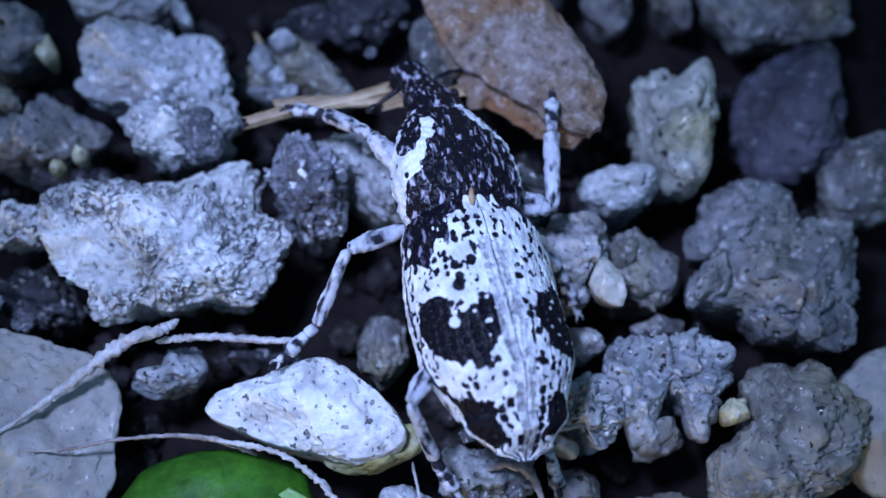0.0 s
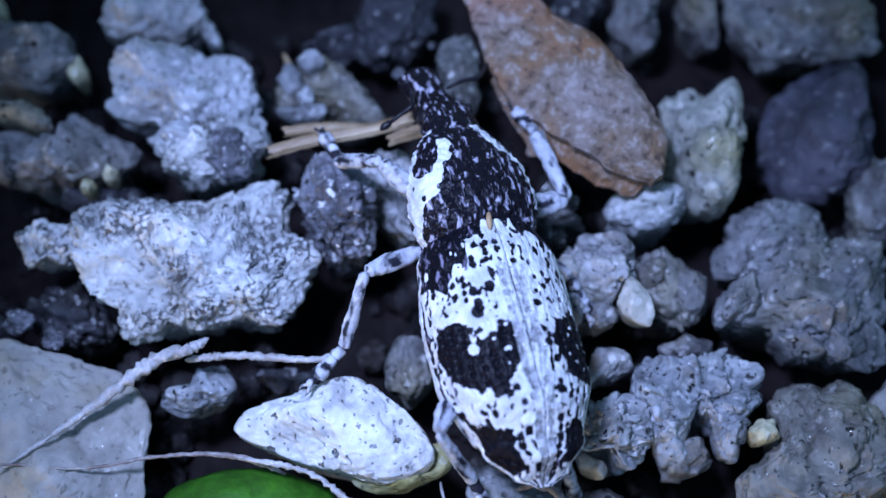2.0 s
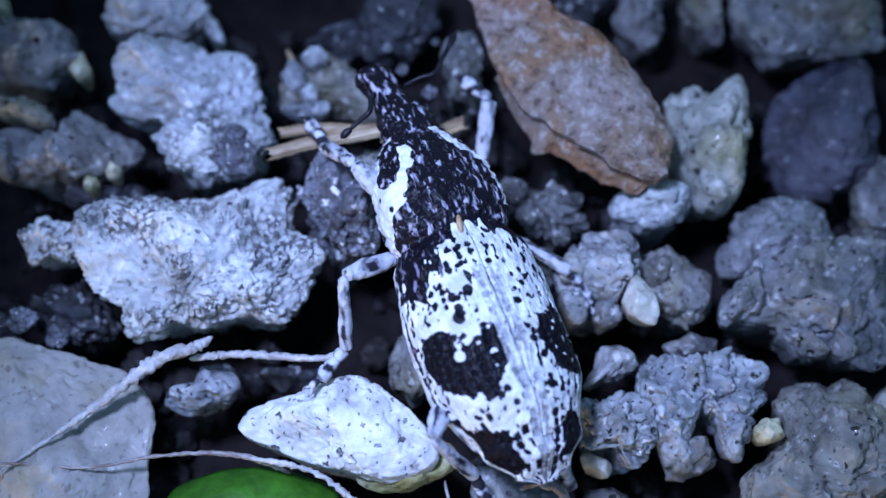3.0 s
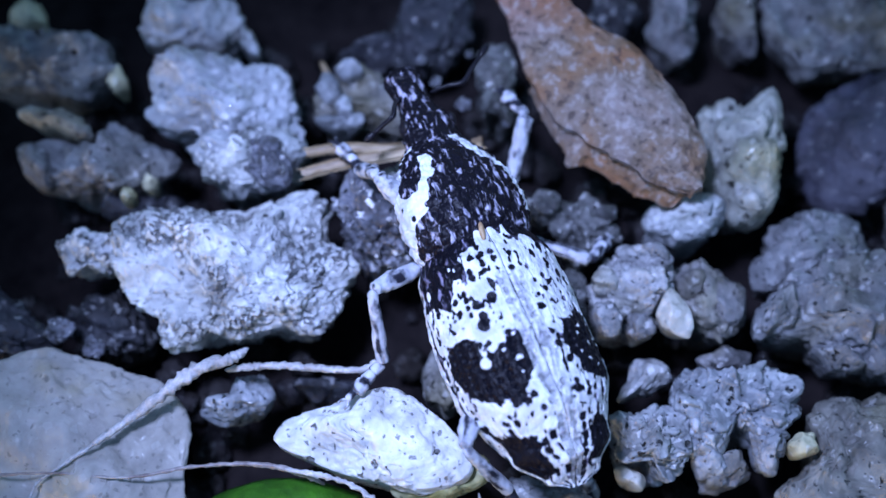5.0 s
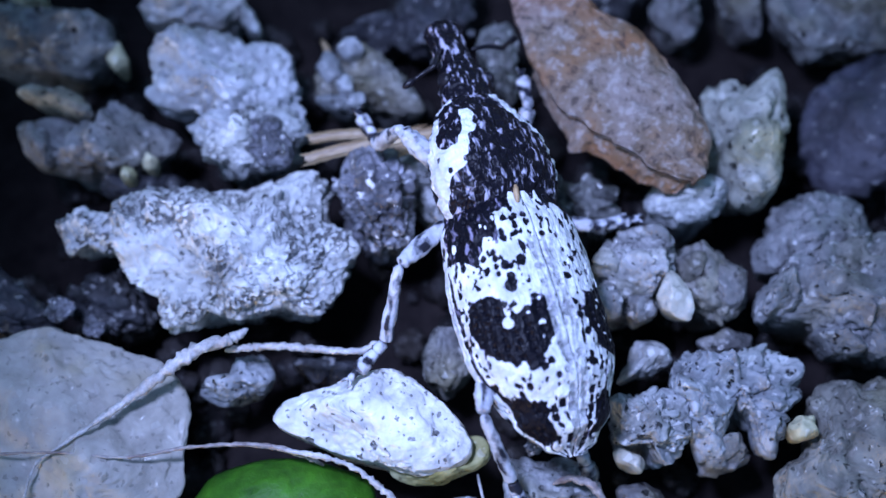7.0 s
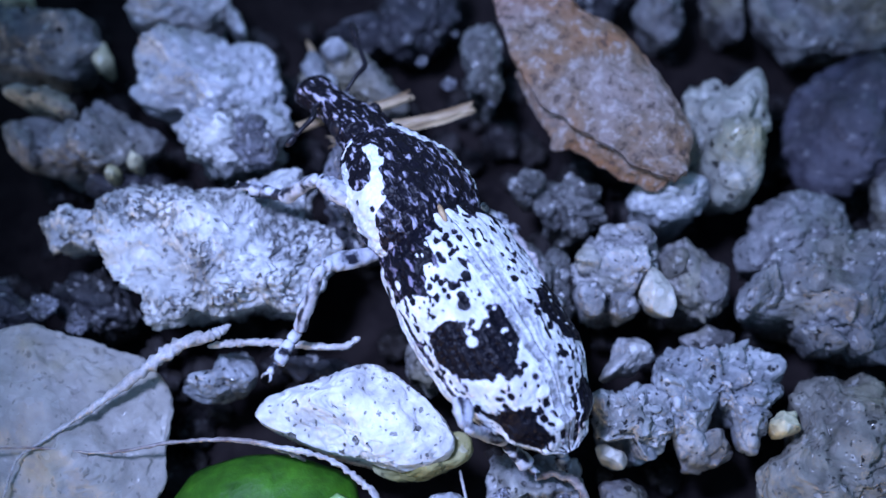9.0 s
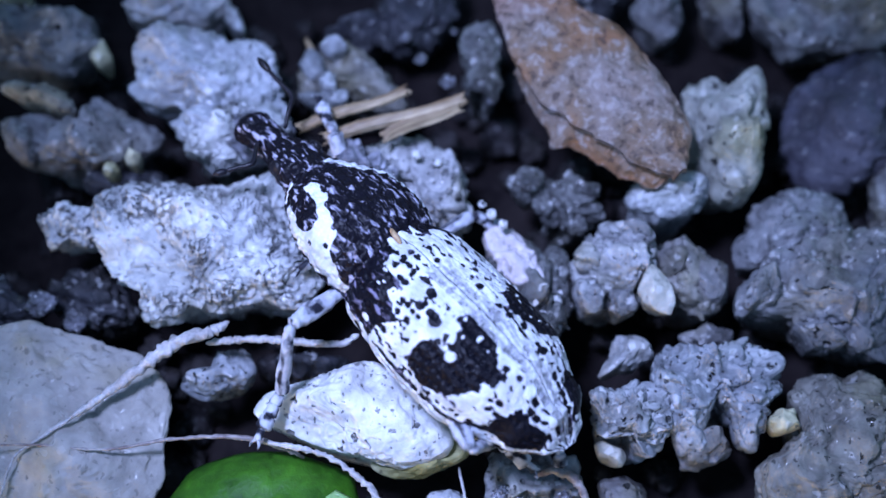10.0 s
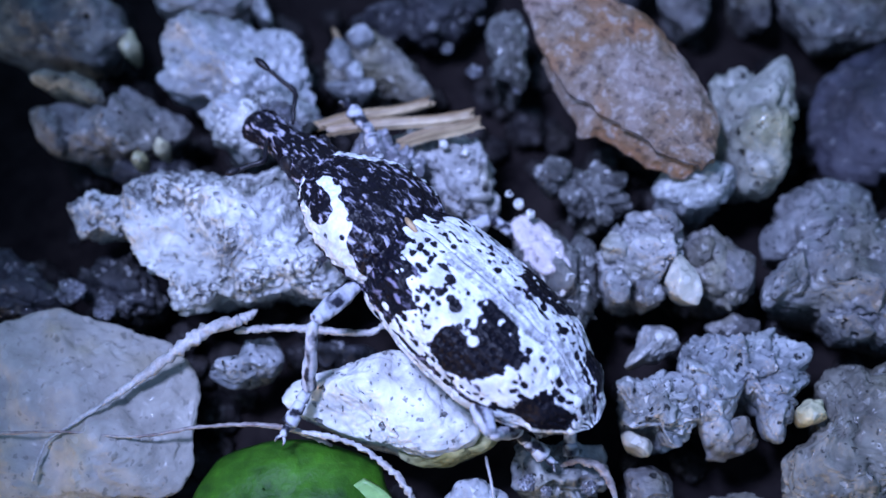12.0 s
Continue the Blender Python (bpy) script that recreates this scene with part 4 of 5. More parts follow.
bar("root", [(1.35, -7.9, -2.2), (1.38, -8.4, -1.4), (1.5, -9.0, -1.3), (1.7, -10.2, -1.6)], [0.04, 0.05, 0.05, 0.04], FIBRE, "hair-thin pale rootlet hanging below the weevil", "root", "dry roots", 0.3, 17, 40, 8)


def build_straw(label, length, radius, seed):
    """A split, angular length of straw with broken ends."""
    verts, faces = tube([(-length / 2, 0, 0), (-length * 0.2, 0.06, 0.03), (length * 0.2, -0.05, 0.02), (length / 2, 0.03, 0)], [radius, radius * 1.1, radius, radius * 1.1], 34, 11, 0.10, seed, 0.75, True)
    rnd = random.Random(seed)
    ridge = [1 + 0.28 * rnd.uniform(-1, 1) for k in range(11)]
    fray = [rnd.uniform(-0.22, 0.22) for k in range(22)]
    out = []
    for k, v in enumerate(verts):
        ring, side = divmod(k, 11)
        v = Vector((v.x, v.y * ridge[side], v.z * ridge[side]))
        if ring in (0, 33):
            v.x += fray[side + (11 if ring else 0)] * MM
        out.append(v)
    return tagged(mesh_object("straw", out, faces, STRAW, smooth=False), label, "straw", "broken straws")


straw_long = build_straw("long split straw, pale yellow, on dark crumbs", 5.4, 0.21, 3)
straw_thin = build_straw("thin brown straw beside a longer one", 4.2, 0.17, 5)
straw_short = build_straw("short broken straw with frayed pale ends", 3.0, 0.26, 7)

bar("splinter", [(-4.75, 9.6, -2.6), (-4.5, 9.0, -2.4), (-4.2, 8.4, -2.5)], [0.05, 0.14, 0.06], STRAW, "small pale splinter of wood between stones", "splinter", "", 0.3, 21, 16, 8)
for k, (x, y, z, r) in enumerate(((2.55, 0.95, -0.6, 0.20), (2.95, 0.6, -0.7, 0.17), (2.2, 1.35, -0.6, 0.14), (-0.2, 3.3, -0.5, 0.18), (0.6, 3.0, -0.6, 0.15))):
    pts, tri = ball(3)
    grain = mesh_object("sand_grain", [Vector((p.x, p.y, p.z * 0.8)) * r * (1 + 0.25 * noise.noise(p * 1.5 + Vector((k, 0, 0)))) * MM for p in pts], tri, STONE["white"])
    grain.location = (x * MM, y * MM, z * MM)
    tagged(grain, "round white sand grain stuck on a stone", "sand grain", "white sand grains")

# ---- the weevil ----
weevil = tagged(new("weevil"), "black weevil with white scale bands, on gravel", "beetle")


FRONT, TAIL = 2.6, -6.0
WIDE = [(0, 1.98), (0.10, 2.28), (0.35, 2.55), (0.6, 2.54), (0.85, 1.72), (0.96, 0.95), (1, 0.30)]
TALL = [(0, 3.05), (0.15, 3.35), (0.45, 3.55), (0.7, 3.25), (0.9, 2.35), (1, 1.35)]
MID = 1.35


def inside(shape, u, v):
    """Signed distance to a closed line on a wing case, in millimetres, positive within."""
    best, odd = 9.0, False
    for (a, b), (c, d) in zip(shape, shape[1:] + shape[:1]):
        ax, ay, cx, cy, x, y = a * 8.6, b * 4.0, c * 8.6, d * 4.0, u * 8.6, v * 4.0
        f = ((x - ax) * (cx - ax) + (y - ay) * (cy - ay)) / max(1e-9, (cx - ax) ** 2 + (cy - ay) ** 2)
        f = min(1.0, max(0.0, f))
        best = min(best, math.hypot(x - ax - f * (cx - ax), y - ay - f * (cy - ay)))
        if (ay > y) != (cy > y) and x < (cx - ax) * (y - ay) / (cy - ay) + ax:
            odd = not odd
    return best if odd else -best


# where the pale scales begin behind the shoulder, across from the seam; black patch; black spot before the tip
# (lengthwise and crosswise shares of the wing case)
FORE = {-1: [(0, -0.04), (0.03, 0.0), (0.15, 0.05), (0.28, 0.11), (0.38, 0.16), (0.44, 0.21), (0.5, 0.25), (0.6, 0.235), (0.75, 0.215), (0.94, 0.18), (1.1, 0.15)],
        1: [(0, -0.04), (0.1, 0.01), (0.25, 0.05), (0.4, 0.09), (0.6, 0.13), (0.8, 0.12), (1.1, 0.08)]}
PATCH = {-1: [(0.39, 0.65), (0.395, 0.52), (0.40, 0.46), (0.425, 0.38), (0.45, 0.40), (0.475, 0.37), (0.485, 0.31), (0.47, 0.23), (0.455, 0.15), (0.44, 0.07), (0.46, 0.04), (0.485, 0.08), (0.53, 0.05),
              (0.565, 0.05), (0.595, 0.09), (0.64, 0.17), (0.68, 0.23), (0.705, 0.33), (0.695, 0.36), (0.665, 0.34), (0.66, 0.42), (0.64, 0.51), (0.615, 0.57), (0.575, 0.67), (0.525, 0.73), (0.465, 0.72)],
         1: [(0.43, 0.21), (0.44, 0.32), (0.40, 0.42), (0.42, 0.60), (0.50, 0.76), (0.62, 0.76), (0.68, 0.60), (0.665, 0.35), (0.655, 0.29), (0.615, 0.25), (0.565, 0.20), (0.51, 0.16), (0.465, 0.22)]}
REAR = {-1: [(0.77, 0.62), (0.79, 0.50), (0.805, 0.35), (0.845, 0.28), (0.865, 0.33), (0.905, 0.33), (0.94, 0.40), (0.95, 0.57), (0.95, 0.80), (0.88, 0.84), (0.80, 0.80), (0.70, 0.84), (0.69, 0.78), (0.77, 0.74)],
        1: [(0.80, 0.30), (0.86, 0.20), (0.93, 0.26), (0.94, 0.60), (0.84, 0.70), (0.80, 0.5)]}
# single dark blots in the pale saddle, single white dots: lengthwise, crosswise, radius and lengthening (mm)
BLOTS = {-1: [(0.24, 0.07, 0.12, 1.2), (0.29, 0.16, 0.15, 1.4), (0.325, 0.06, 0.11, 1.2), (0.39, 0.06, 0.10, 1), (0.30, 0.28, 0.17, 1), (0.345, 0.27, 0.13, 1), (0.38, 0.29, 0.15, 1.7),
              (0.185, 0.18, 0.09, 1), (0.235, 0.36, 0.07, 1), (0.38, 0.16, 0.06, 1.5), (0.26, 0.64, 0.10, 1.3), (0.32, 0.49, 0.06, 1), (0.29, 0.55, 0.05, 1), (0.11, 0.12, 0.08, 1.5), (0.14, 0.05, 0.08, 2)],
         1: [(0.24, 0.43, 0.13, 1.3), (0.27, 0.50, 0.13, 1.5), (0.375, 0.11, 0.12, 1.2), (0.305, 0.20, 0.10, 1.2), (0.15, 0.25, 0.08, 2), (0.19, 0.35, 0.08, 2), (0.48, 0.10, 0.11, 1), (0.53, 0.12, 0.12, 1.2), (0.70, 0.14, 0.15, 1)]}
DOTS = {-1: [(0.515, 0.39, 0.17, 1.1), (0.47, 0.375, 0.10, 2.0), (0.54, 0.15, 0.10, 1), (0.495, 0.23, 0.05, 1), (0.50, 0.16, 0.04, 1), (0.165, 0.73, 0.11, 1.6), (0.59, 0.16, 0.05, 1), (0.64, 0.60, 0.06, 1), (0.10, 0.30, 0.05, 2), (0.12, 0.42, 0.04, 2)],
        1: [(0.47, 0.38, 0.06, 1.4), (0.50, 0.32, 0.05, 1.4), (0.54, 0.42, 0.06, 1.6), (0.57, 0.30, 0.06, 1), (0.60, 0.36, 0.05, 1.4), (0.62, 0.46, 0.06, 1.3), (0.52, 0.55, 0.05, 1.5), (0.46, 0.52, 0.05, 1)]}


def spots(table, u, v):
    return max(smoothstep(1.22, 0.82, math.hypot((u - a) * 8.6 / k, (v - b) * 4.0) / r) for a, b, r, k in table)


def elytron_scales(side, u, v, p):
    """Pale scales in bands: dark shoulders, a broad pale saddle, a black patch, a pale band, a black spot before the tip."""
    q = u + 0.010 * noise.fractal(p * 3.4, 0.7, 2.0, 3)
    w = v + 0.022 * noise.fractal(p * 3.4 + Vector((9, 9, 9)), 0.7, 2.0, 3)
    streak = 0.11 * noise.noise(Vector((p.x * 4.2, p.y * 0.7, 3 * side))) * smoothstep(0.9, 0.3, v)
    pale = smoothstep(0.0, 0.012, q - lerp_table(FORE[side], w) + streak)
    patch = smoothstep(-0.03, 0.03, inside(PATCH[side], q, w))
    rear = smoothstep(-0.03, 0.03, inside(REAR[side], q, w))
    pale = min(pale, 1 - patch, 1 - rear, 1 - spots(BLOTS[side], (u + q) / 2, (v + w) / 2))
    shoulder = 0.12 * smoothstep(0.02, -0.02, q - lerp_table(FORE[side], w) + streak)
    return max(pale, spots(DOTS[side], u, v), shoulder), patch


def build_elytron(side, label):
    nu, nv = 300, 110
    rows, per = 10, 34
    verts, pale = [], []
    for i in range(nu):
        u = i / (nu - 1)
        y = FRONT + (TAIL - FRONT) * u
        w, h = lerp_table(WIDE, u), lerp_table(TALL, u) - MID
        if side > 0:
            w += 0.16 * smoothstep(0.0, 0.12, u) * smoothstep(0.4, 0.2, u)
        for j in range(nv):
            v = j / (nv - 1)
            a = v * radians(104)
            x, z = w * math.sin(a) ** 0.92, MID + h * (math.cos(a) if a < math.pi / 2 else 0.9 * math.cos(a))
            p = Vector((side * (x + 0.012) + 0.32 * smoothstep(0.35, 1.0, u), y, z))
            s, patch = elytron_scales(side, u, v, p)
            # rows of round punctures, uneven in size, thickest along the seam behind the saddle
            row = int(v * rows)
            cell = int(u * per + 0.5 * (row % 2))
            key = Vector((row * 3.1 + 0.5, cell * 1.7 + 0.5, side * 5))
            chance, jog = noise.cell(key), noise.cell_vector(key * 1.3)
            du = ((u * per + 0.5 * (row % 2)) % 1 - 0.5 + 0.22 * (jog.x - 0.5)) * (TAIL - FRONT) / per
            dv = (v * rows - row - 0.5 + 0.3 * (jog.y - 0.5)) * w * 1.75 / rows
            seam = smoothstep(0.40, 0.50, u) * smoothstep(0.36, 0.22, v)
            size = (0.05 + 0.055 * chance) if chance > 0.30 else 0.0
            if seam > 0.5 and chance > 0.12:
                size = 0.085 + 0.055 * chance
            d = math.hypot(du * (0.85 if seam else 0.75), dv + 0.05 * noise.noise(p * 6))
            hole = smoothstep(size * 1.25, size * 0.75, d) if size else 0.0
            n = Vector((side * math.sin(a), 0, math.cos(a)))
            sink = 0.07 * hole * (0.5 if patch > 0.5 else 1) + (0.05 * (1 - v / 0.012) if v < 0.012 else 0)
            if patch > 0.5:
                sink += 0.06 * smoothstep(0.13, 0.02, math.hypot(du, dv))
            p = p - n * sink + n * (0.04 * noise.fractal(p * 2.4, 0.8, 2.0, 3))
            nick = smoothstep(0.37, 0.47, noise.fractal(Vector((p.x * 5.2, p.y * 2.8, p.z * 4.6)) + Vector((side * 7, 0, 0)), 0.7, 2.0, 2))
            s = s * (1 - 0.95 * hole) * (1 - 0.85 * nick)
            if v < 0.085 and u > 0.20:
                s = min(max(s, 0.56), 0.66 + 0.20 * noise.noise(Vector((p.x * 9, p.y * 1.2, 0))))
            if 0.80 < v < 0.86 and 0.1 < u < 0.7 and noise.noise(Vector((side, p.y * 0.9, 0))) < 0.2:
                s = min(s, 0.1)
            if v > 0.87 and u > 0.05:
                s = max(s, 0.74 - 0.4 * smoothstep(0.1, 0.4, noise.noise(Vector((side * 3, p.y * 2.0, v * 9)))))
            if side > 0 and 0.60 < v < 0.68 and u > 0.15 and noise.noise(Vector((7, p.y * 1.1, 0))) < 0.3:
                s = max(s, 0.8)
            verts.append(p * MM)
            pale.append(s * 0.85 + 0.02)
    f = grid_faces(nu, nv)
    return mesh_object("elytron", verts, f if side < 0 else [tuple(reversed(q)) for q in f], SCALES, weevil, label, pale=pale)


build_elytron(-1, "wing case with white bands and a black patch")
build_elytron(1, "wing case with white bands and a black patch")


def sections(table, n, sides, shade, grain=0.0):
    """A body part as rings: rows of y, half-width, top, bottom; shade gives the pale value at a point."""
    verts, pale = [], []
    pts = [smoothed([(r[0], r[k], 0) for r in table], n) for k in (1, 2, 3)]
    for i in range(n):
        y, w, top, low = pts[0][i].x, pts[0][i].y, pts[1][i].y, pts[2][i].y
        mid, half = (top + low) / 2, (top - low) / 2
        for j in range(sides):
            a = 2 * math.pi * j / sides
            c, s = math.cos(a), math.sin(a)
            p = Vector((w * math.copysign(abs(s) ** 0.9, s), y, mid + half * math.copysign(abs(c) ** 0.9, c)))
            nrm = Vector((s, 0, c))
            if grain:
                d = noise.voronoi(p * 4.2)[0]
                p += nrm * grain * (0.35 - d[0]) + nrm * grain * 0.5 * noise.fractal(p * 3.0, 0.8, 2.0, 3)
            pale.append(shade(p, s, c, i / (n - 1)))
            verts.append(p * MM)
    faces = grid_faces(n, sides, True)
    faces += [tuple(reversed(range(sides))), tuple(range((n - 1) * sides, n * sides))]
    return verts, faces, pale


def pronotum_scales(p, s, c, f):
    a = math.degrees(math.atan2(abs(s), c)) + 7 * noise.fractal(p * 1.8, 0.8, 2.0, 2)
    if s > 0:
        inner = lerp_table([(2.9, 60), (3.6, 56), (4.4, 50), (5.0, 42), (5.5, 30), (5.9, 18), (6.6, 12)], p.y)
        return max(0.12, 0.9 * smoothstep(inner, inner + 3, a) * smoothstep(inner + 24, inner + 19, a) * smoothstep(2.9, 3.3, p.y))
    # a white patch down one side, forked round a black spot at its fore end
    inner = lerp_table([(2.4, 84), (2.74, 78), (3.1, 66), (3.42, 56), (3.67, 44), (4.2, 38), (4.7, 30), (5.2, 22), (5.6, 20), (5.9, 24), (6.1, 30)], p.y)
    band = smoothstep(inner - 2, inner + 2, a) * smoothstep(103, 98, a) * smoothstep(6.05, 5.85, p.y)
    spot = 1 - smoothstep(0.9, 1.08, math.hypot((p.y - 5.2) / (0.72 if p.y < 5.2 else 1.5), (a - 58) / 19))
    rim = 0.75 * smoothstep(0.09, 0.04, abs(p.y - 6.38 + 0.006 * (a - 70))) * smoothstep(48, 56, a) * smoothstep(98, 90, a)
    dots = max(1 - smoothstep(0.8, 1.2, math.hypot((p.y - y) / 0.11, (a - b) / 4)) for y, b in ((3.67, 56), (4.2, 76), (3.95, 44)))
    return max(0.12, rim, 0.92 * band * (1 - spot) * (1 - 0.9 * dots))


def head_scales(p, s, c, f):
    return 0.13


def body_part(name, made, mat, label, parent=weevil):
    return mesh_object(name, made[0], made[1], mat, parent, label, pale=made[2])


body_part("pronotum", sections([(2.35, 1.92, 2.9, 0.5), (2.7, 2.12, 3.1, 0.45), (3.6, 2.26, 3.3, 0.4), (4.8, 2.10, 3.15, 0.45), (5.9, 1.58, 2.75, 0.6), (6.6, 1.14, 2.4, 0.75)], 130, 150, pronotum_scales, grain=0.13),
          WRINKLED, "wrinkled black pronotum with white side stripes").location.x = -0.10 * MM
head = body_part("head", sections([(6.3, 0.95, 2.3, 0.7), (6.9, 1.02, 2.3, 0.7), (7.6, 0.95, 2.15, 0.75), (8.2, 0.74, 1.95, 0.7)], 60, 64, head_scales, grain=0.08), WRINKLED, "black head with silvery streaks")
body_part("rostrum", sections([(8.0, 0.70, 1.98, 0.75), (8.7, 0.62, 1.80, 0.55), (9.5, 0.66, 1.62, 0.35), (10.0, 0.70, 1.50, 0.25), (10.3, 0.45, 1.25, 0.4)], 60, 56, head_scales, grain=0.08), WRINKLED, "thick blunt black snout", head)
body_part("abdomen", sections([(2.4, 1.6, 1.6, 0.3), (0.5, 2.2, 1.6, 0.1), (-2.5, 2.25, 1.5, 0.1), (-4.6, 1.3, 1.3, 0.35), (-5.6, 0.4, 1.2, 0.7)], 60, 40, lambda p, s, c, f: 0.45 + 0.5 * noise.noise(p * 2), grain=0.05), SCALES, "scaly grey underside")
for s in (-1, 1):
    pts, tri = ball(3)
    mesh_object("eye", [Vector((s * 0.86 + p.x * 0.20, 7.55 + p.y * 0.30, 1.62 + p.z * 0.36)) * MM for p in pts], tri, BLACK, head, "shiny black eye")
pts, tri = ball(3)
mesh_object("scutellum", [Vector((-0.22 + p.x * 0.10 + p.y * 0.05, 2.46 + p.y * 0.34, 3.17 + p.z * 0.11)) * MM for p in pts], tri, AMBER, weevil, "small amber shield between the wing cases")

ANTENNAE = []
for s, elbow, tip in ((1, (1.0, 0.5, 0.55), (1.5, 2.4, 0.75)), (-1, (-0.95, -0.4, 0.1), (-1.95, 0.5, -0.3))):
    e, q = Vector(elbow), Vector(tip)
    scape = mesh_object("antenna", *tube([(0, 0, 0), e / 2 + Vector((0, 0, 0.1)), e, e + (q - e) * 0.35, e + (q - e) * 0.66], [0.075, 0.08, 0.10, 0.08, 0.085], 40, 10), BLACK, weevil, "thin elbowed black antenna")
    mesh_object("club", *tube([e + (q - e) * 0.62, e + (q - e) * 0.74, e + (q - e) * 0.88, q], [0.07, 0.13, 0.13, 0.04], 20, 12), BLACK, scape)
    ANTENNAE.append((scape, s))


# ---- legs: thigh, shin and foot, each moving with the stride ----
def leg_mesh(name, length, radii, seed, label):
    verts, faces = tube([(0, 0, 0), (0, length * 0.35, 0.03), (0, length * 0.7, 0.02), (0, length, 0)], radii, 44, 18, 0.22, seed)
    pale = [0.61 + 0.46 * noise.fractal(Vector((v[0] * 3600, v[1] * 1300, v[2] * 3600)) + Vector((seed, 0, 0)), 0.8, 2.0, 2) for v in verts]
    return mesh_object(name, verts, faces, LEGSCALES, weevil, label, pale=pale)


def foot_mesh(seed):
    """Four small joints and a pair of claws along +y."""
    verts, faces = [], []
    for k, (y0, y1, r) in enumerate(((0, 0.62, 0.26), (0.52, 1.10, 0.29), (0.98, 1.62, 0.36), (1.5, 2.1, 0.17))):
        v, f = tube([(0, y0, 0), (0, (y0 + y1) / 2, 0.01), (0, y1, -0.02)], [r * 0.85, r * 0.92, r], 12, 10, 0.15, seed + k)
        faces += [tuple(i + len(verts) for i in q) for q in f]
        verts += v
    for s in (-1, 1):
        v, f = tube([(0, 2.0, 0), (s * 0.16, 2.2, -0.02), (s * 0.17, 2.4, -0.14)], [0.07, 0.06, 0.02], 8, 6)
        faces += [tuple(i + len(verts) for i in q) for q in f]
        verts += v
    verts = [v * 0.85 for v in verts]
    pale = [0.5 + 0.7 * noise.noise(Vector(v) * 3000 + Vector((seed, 4, 0))) for v in verts]
    return mesh_object("foot", verts, faces, LEGSCALES, weevil, "jointed foot with claws", pale=pale)


THIGH, SHIN = 2.9, 2.9
# seconds, place (mm), pitch, roll and heading of the body
STRIDE = [
    (0, 3.21, -3.08, -3.9, 14.3, 9.0),
    (0.5, 3.24, -3.00, -2.5, 14.9, 9.8),
    (1, 2.96, -2.82, -2.4, 15.6, 12.2),
    (1.5, 2.83, -3.26, -0.3, 15.5, 10.0),
    (2, 2.75, -3.17, -1.0, 16.0, 10.4),
    (2.5, 2.25, -3.39, -0.7, 14.2, 16.1),
    (3, 2.07, -3.24, -0.4, 13.2, 17.6),
    (5, 1.79, -2.99, -0.3, 11.7, 19.3),
    (5.5, 1.79, -2.88, -0.0, 12.0, 18.8),
    (6, 1.81, -2.71, 0.5, 11.8, 17.4),
    (6.5, 2.22, -2.36, 2.6, 21.1, 11.7),
    (7, 2.11, -2.32, 2.1, 22.0, 14.5),
    (7.3, 2.11, -2.32, 2.1, 22.0, 14.5),
    (8.8, 1.70, -3.06, 1.1, 15.6, 26.3),
    (9, 1.14, -3.20, 1.7, 19.6, 30.8),
    (9.5, 0.51, -4.08, -1.4, 17.4, 40.1),
    (10, 0.27, -4.06, -1.6, 18.9, 40.7),
    (10.5, 0.13, -4.01, -1.4, 20.0, 42.1),
    (11, 0.00, -3.96, -1.1, 20.2, 43.2),
    (11.5, 0.05, -3.95, -1.0, 20.4, 42.4),
    (12, -0.03, -3.99, -2.0, 19.7, 43.9),
]
BODY_Z = 0.4


def body_pose(t):
    rows = STRIDE
    for a, b in zip(rows, rows[1:]):
        if t <= b[0]:
            f = smoothstep(a[0], b[0], t)
            x, y, rx, ry, rz = (p + (q - p) * f for p, q in zip(a[1:], b[1:]))
            return pose(x * MM, y * MM, BODY_Z * MM, rx, ry, rz)
    return pose(rows[-1][1] * MM, rows[-1][2] * MM, BODY_Z * MM, *rows[-1][3:])


# seconds, nod and turn of the head on its neck
NODS = [(0, -18, 4), (0.5, -17, 10), (1, -17, 7), (1.5, -12, 8), (2, -10, 7), (2.5, -4, 5), (3, -3, 6), (5, 0, 0), (8, 0, 0), (9, -8, 7), (9.5, 0, 0), (12, 0, 0)]


def head_pose(t):
    nod, turn = (lerp_table([(r[0], r[k]) for r in NODS], t) for k in (1, 2))
    return pose(0, 6.5 * MM, 1.5 * MM, nod, 0, turn) @ pose(0, -6.5 * MM, -1.5 * MM)


def aimed(start, end, up):
    y = (end - start).normalized()
    x = y.cross(up).normalized()
    z = x.cross(y)
    return Matrix.Translation(start * MM) @ Matrix((x, y, z)).transposed().to_4x4()


def stance(rows, t):
    for a, b in zip(rows, rows[1:]):
        if t <= b[0]:
            f = smoothstep(a[0], b[0], t)
            return Vector(a[1]).lerp(Vector(b[1]), f), Vector(a[2]).lerp(Vector(b[2]), f)
    return Vector(rows[-1][1]), Vector(rows[-1][2])


TIMES = sorted({k * 0.25 for k in range(49)} | {row[0] for row in STRIDE})


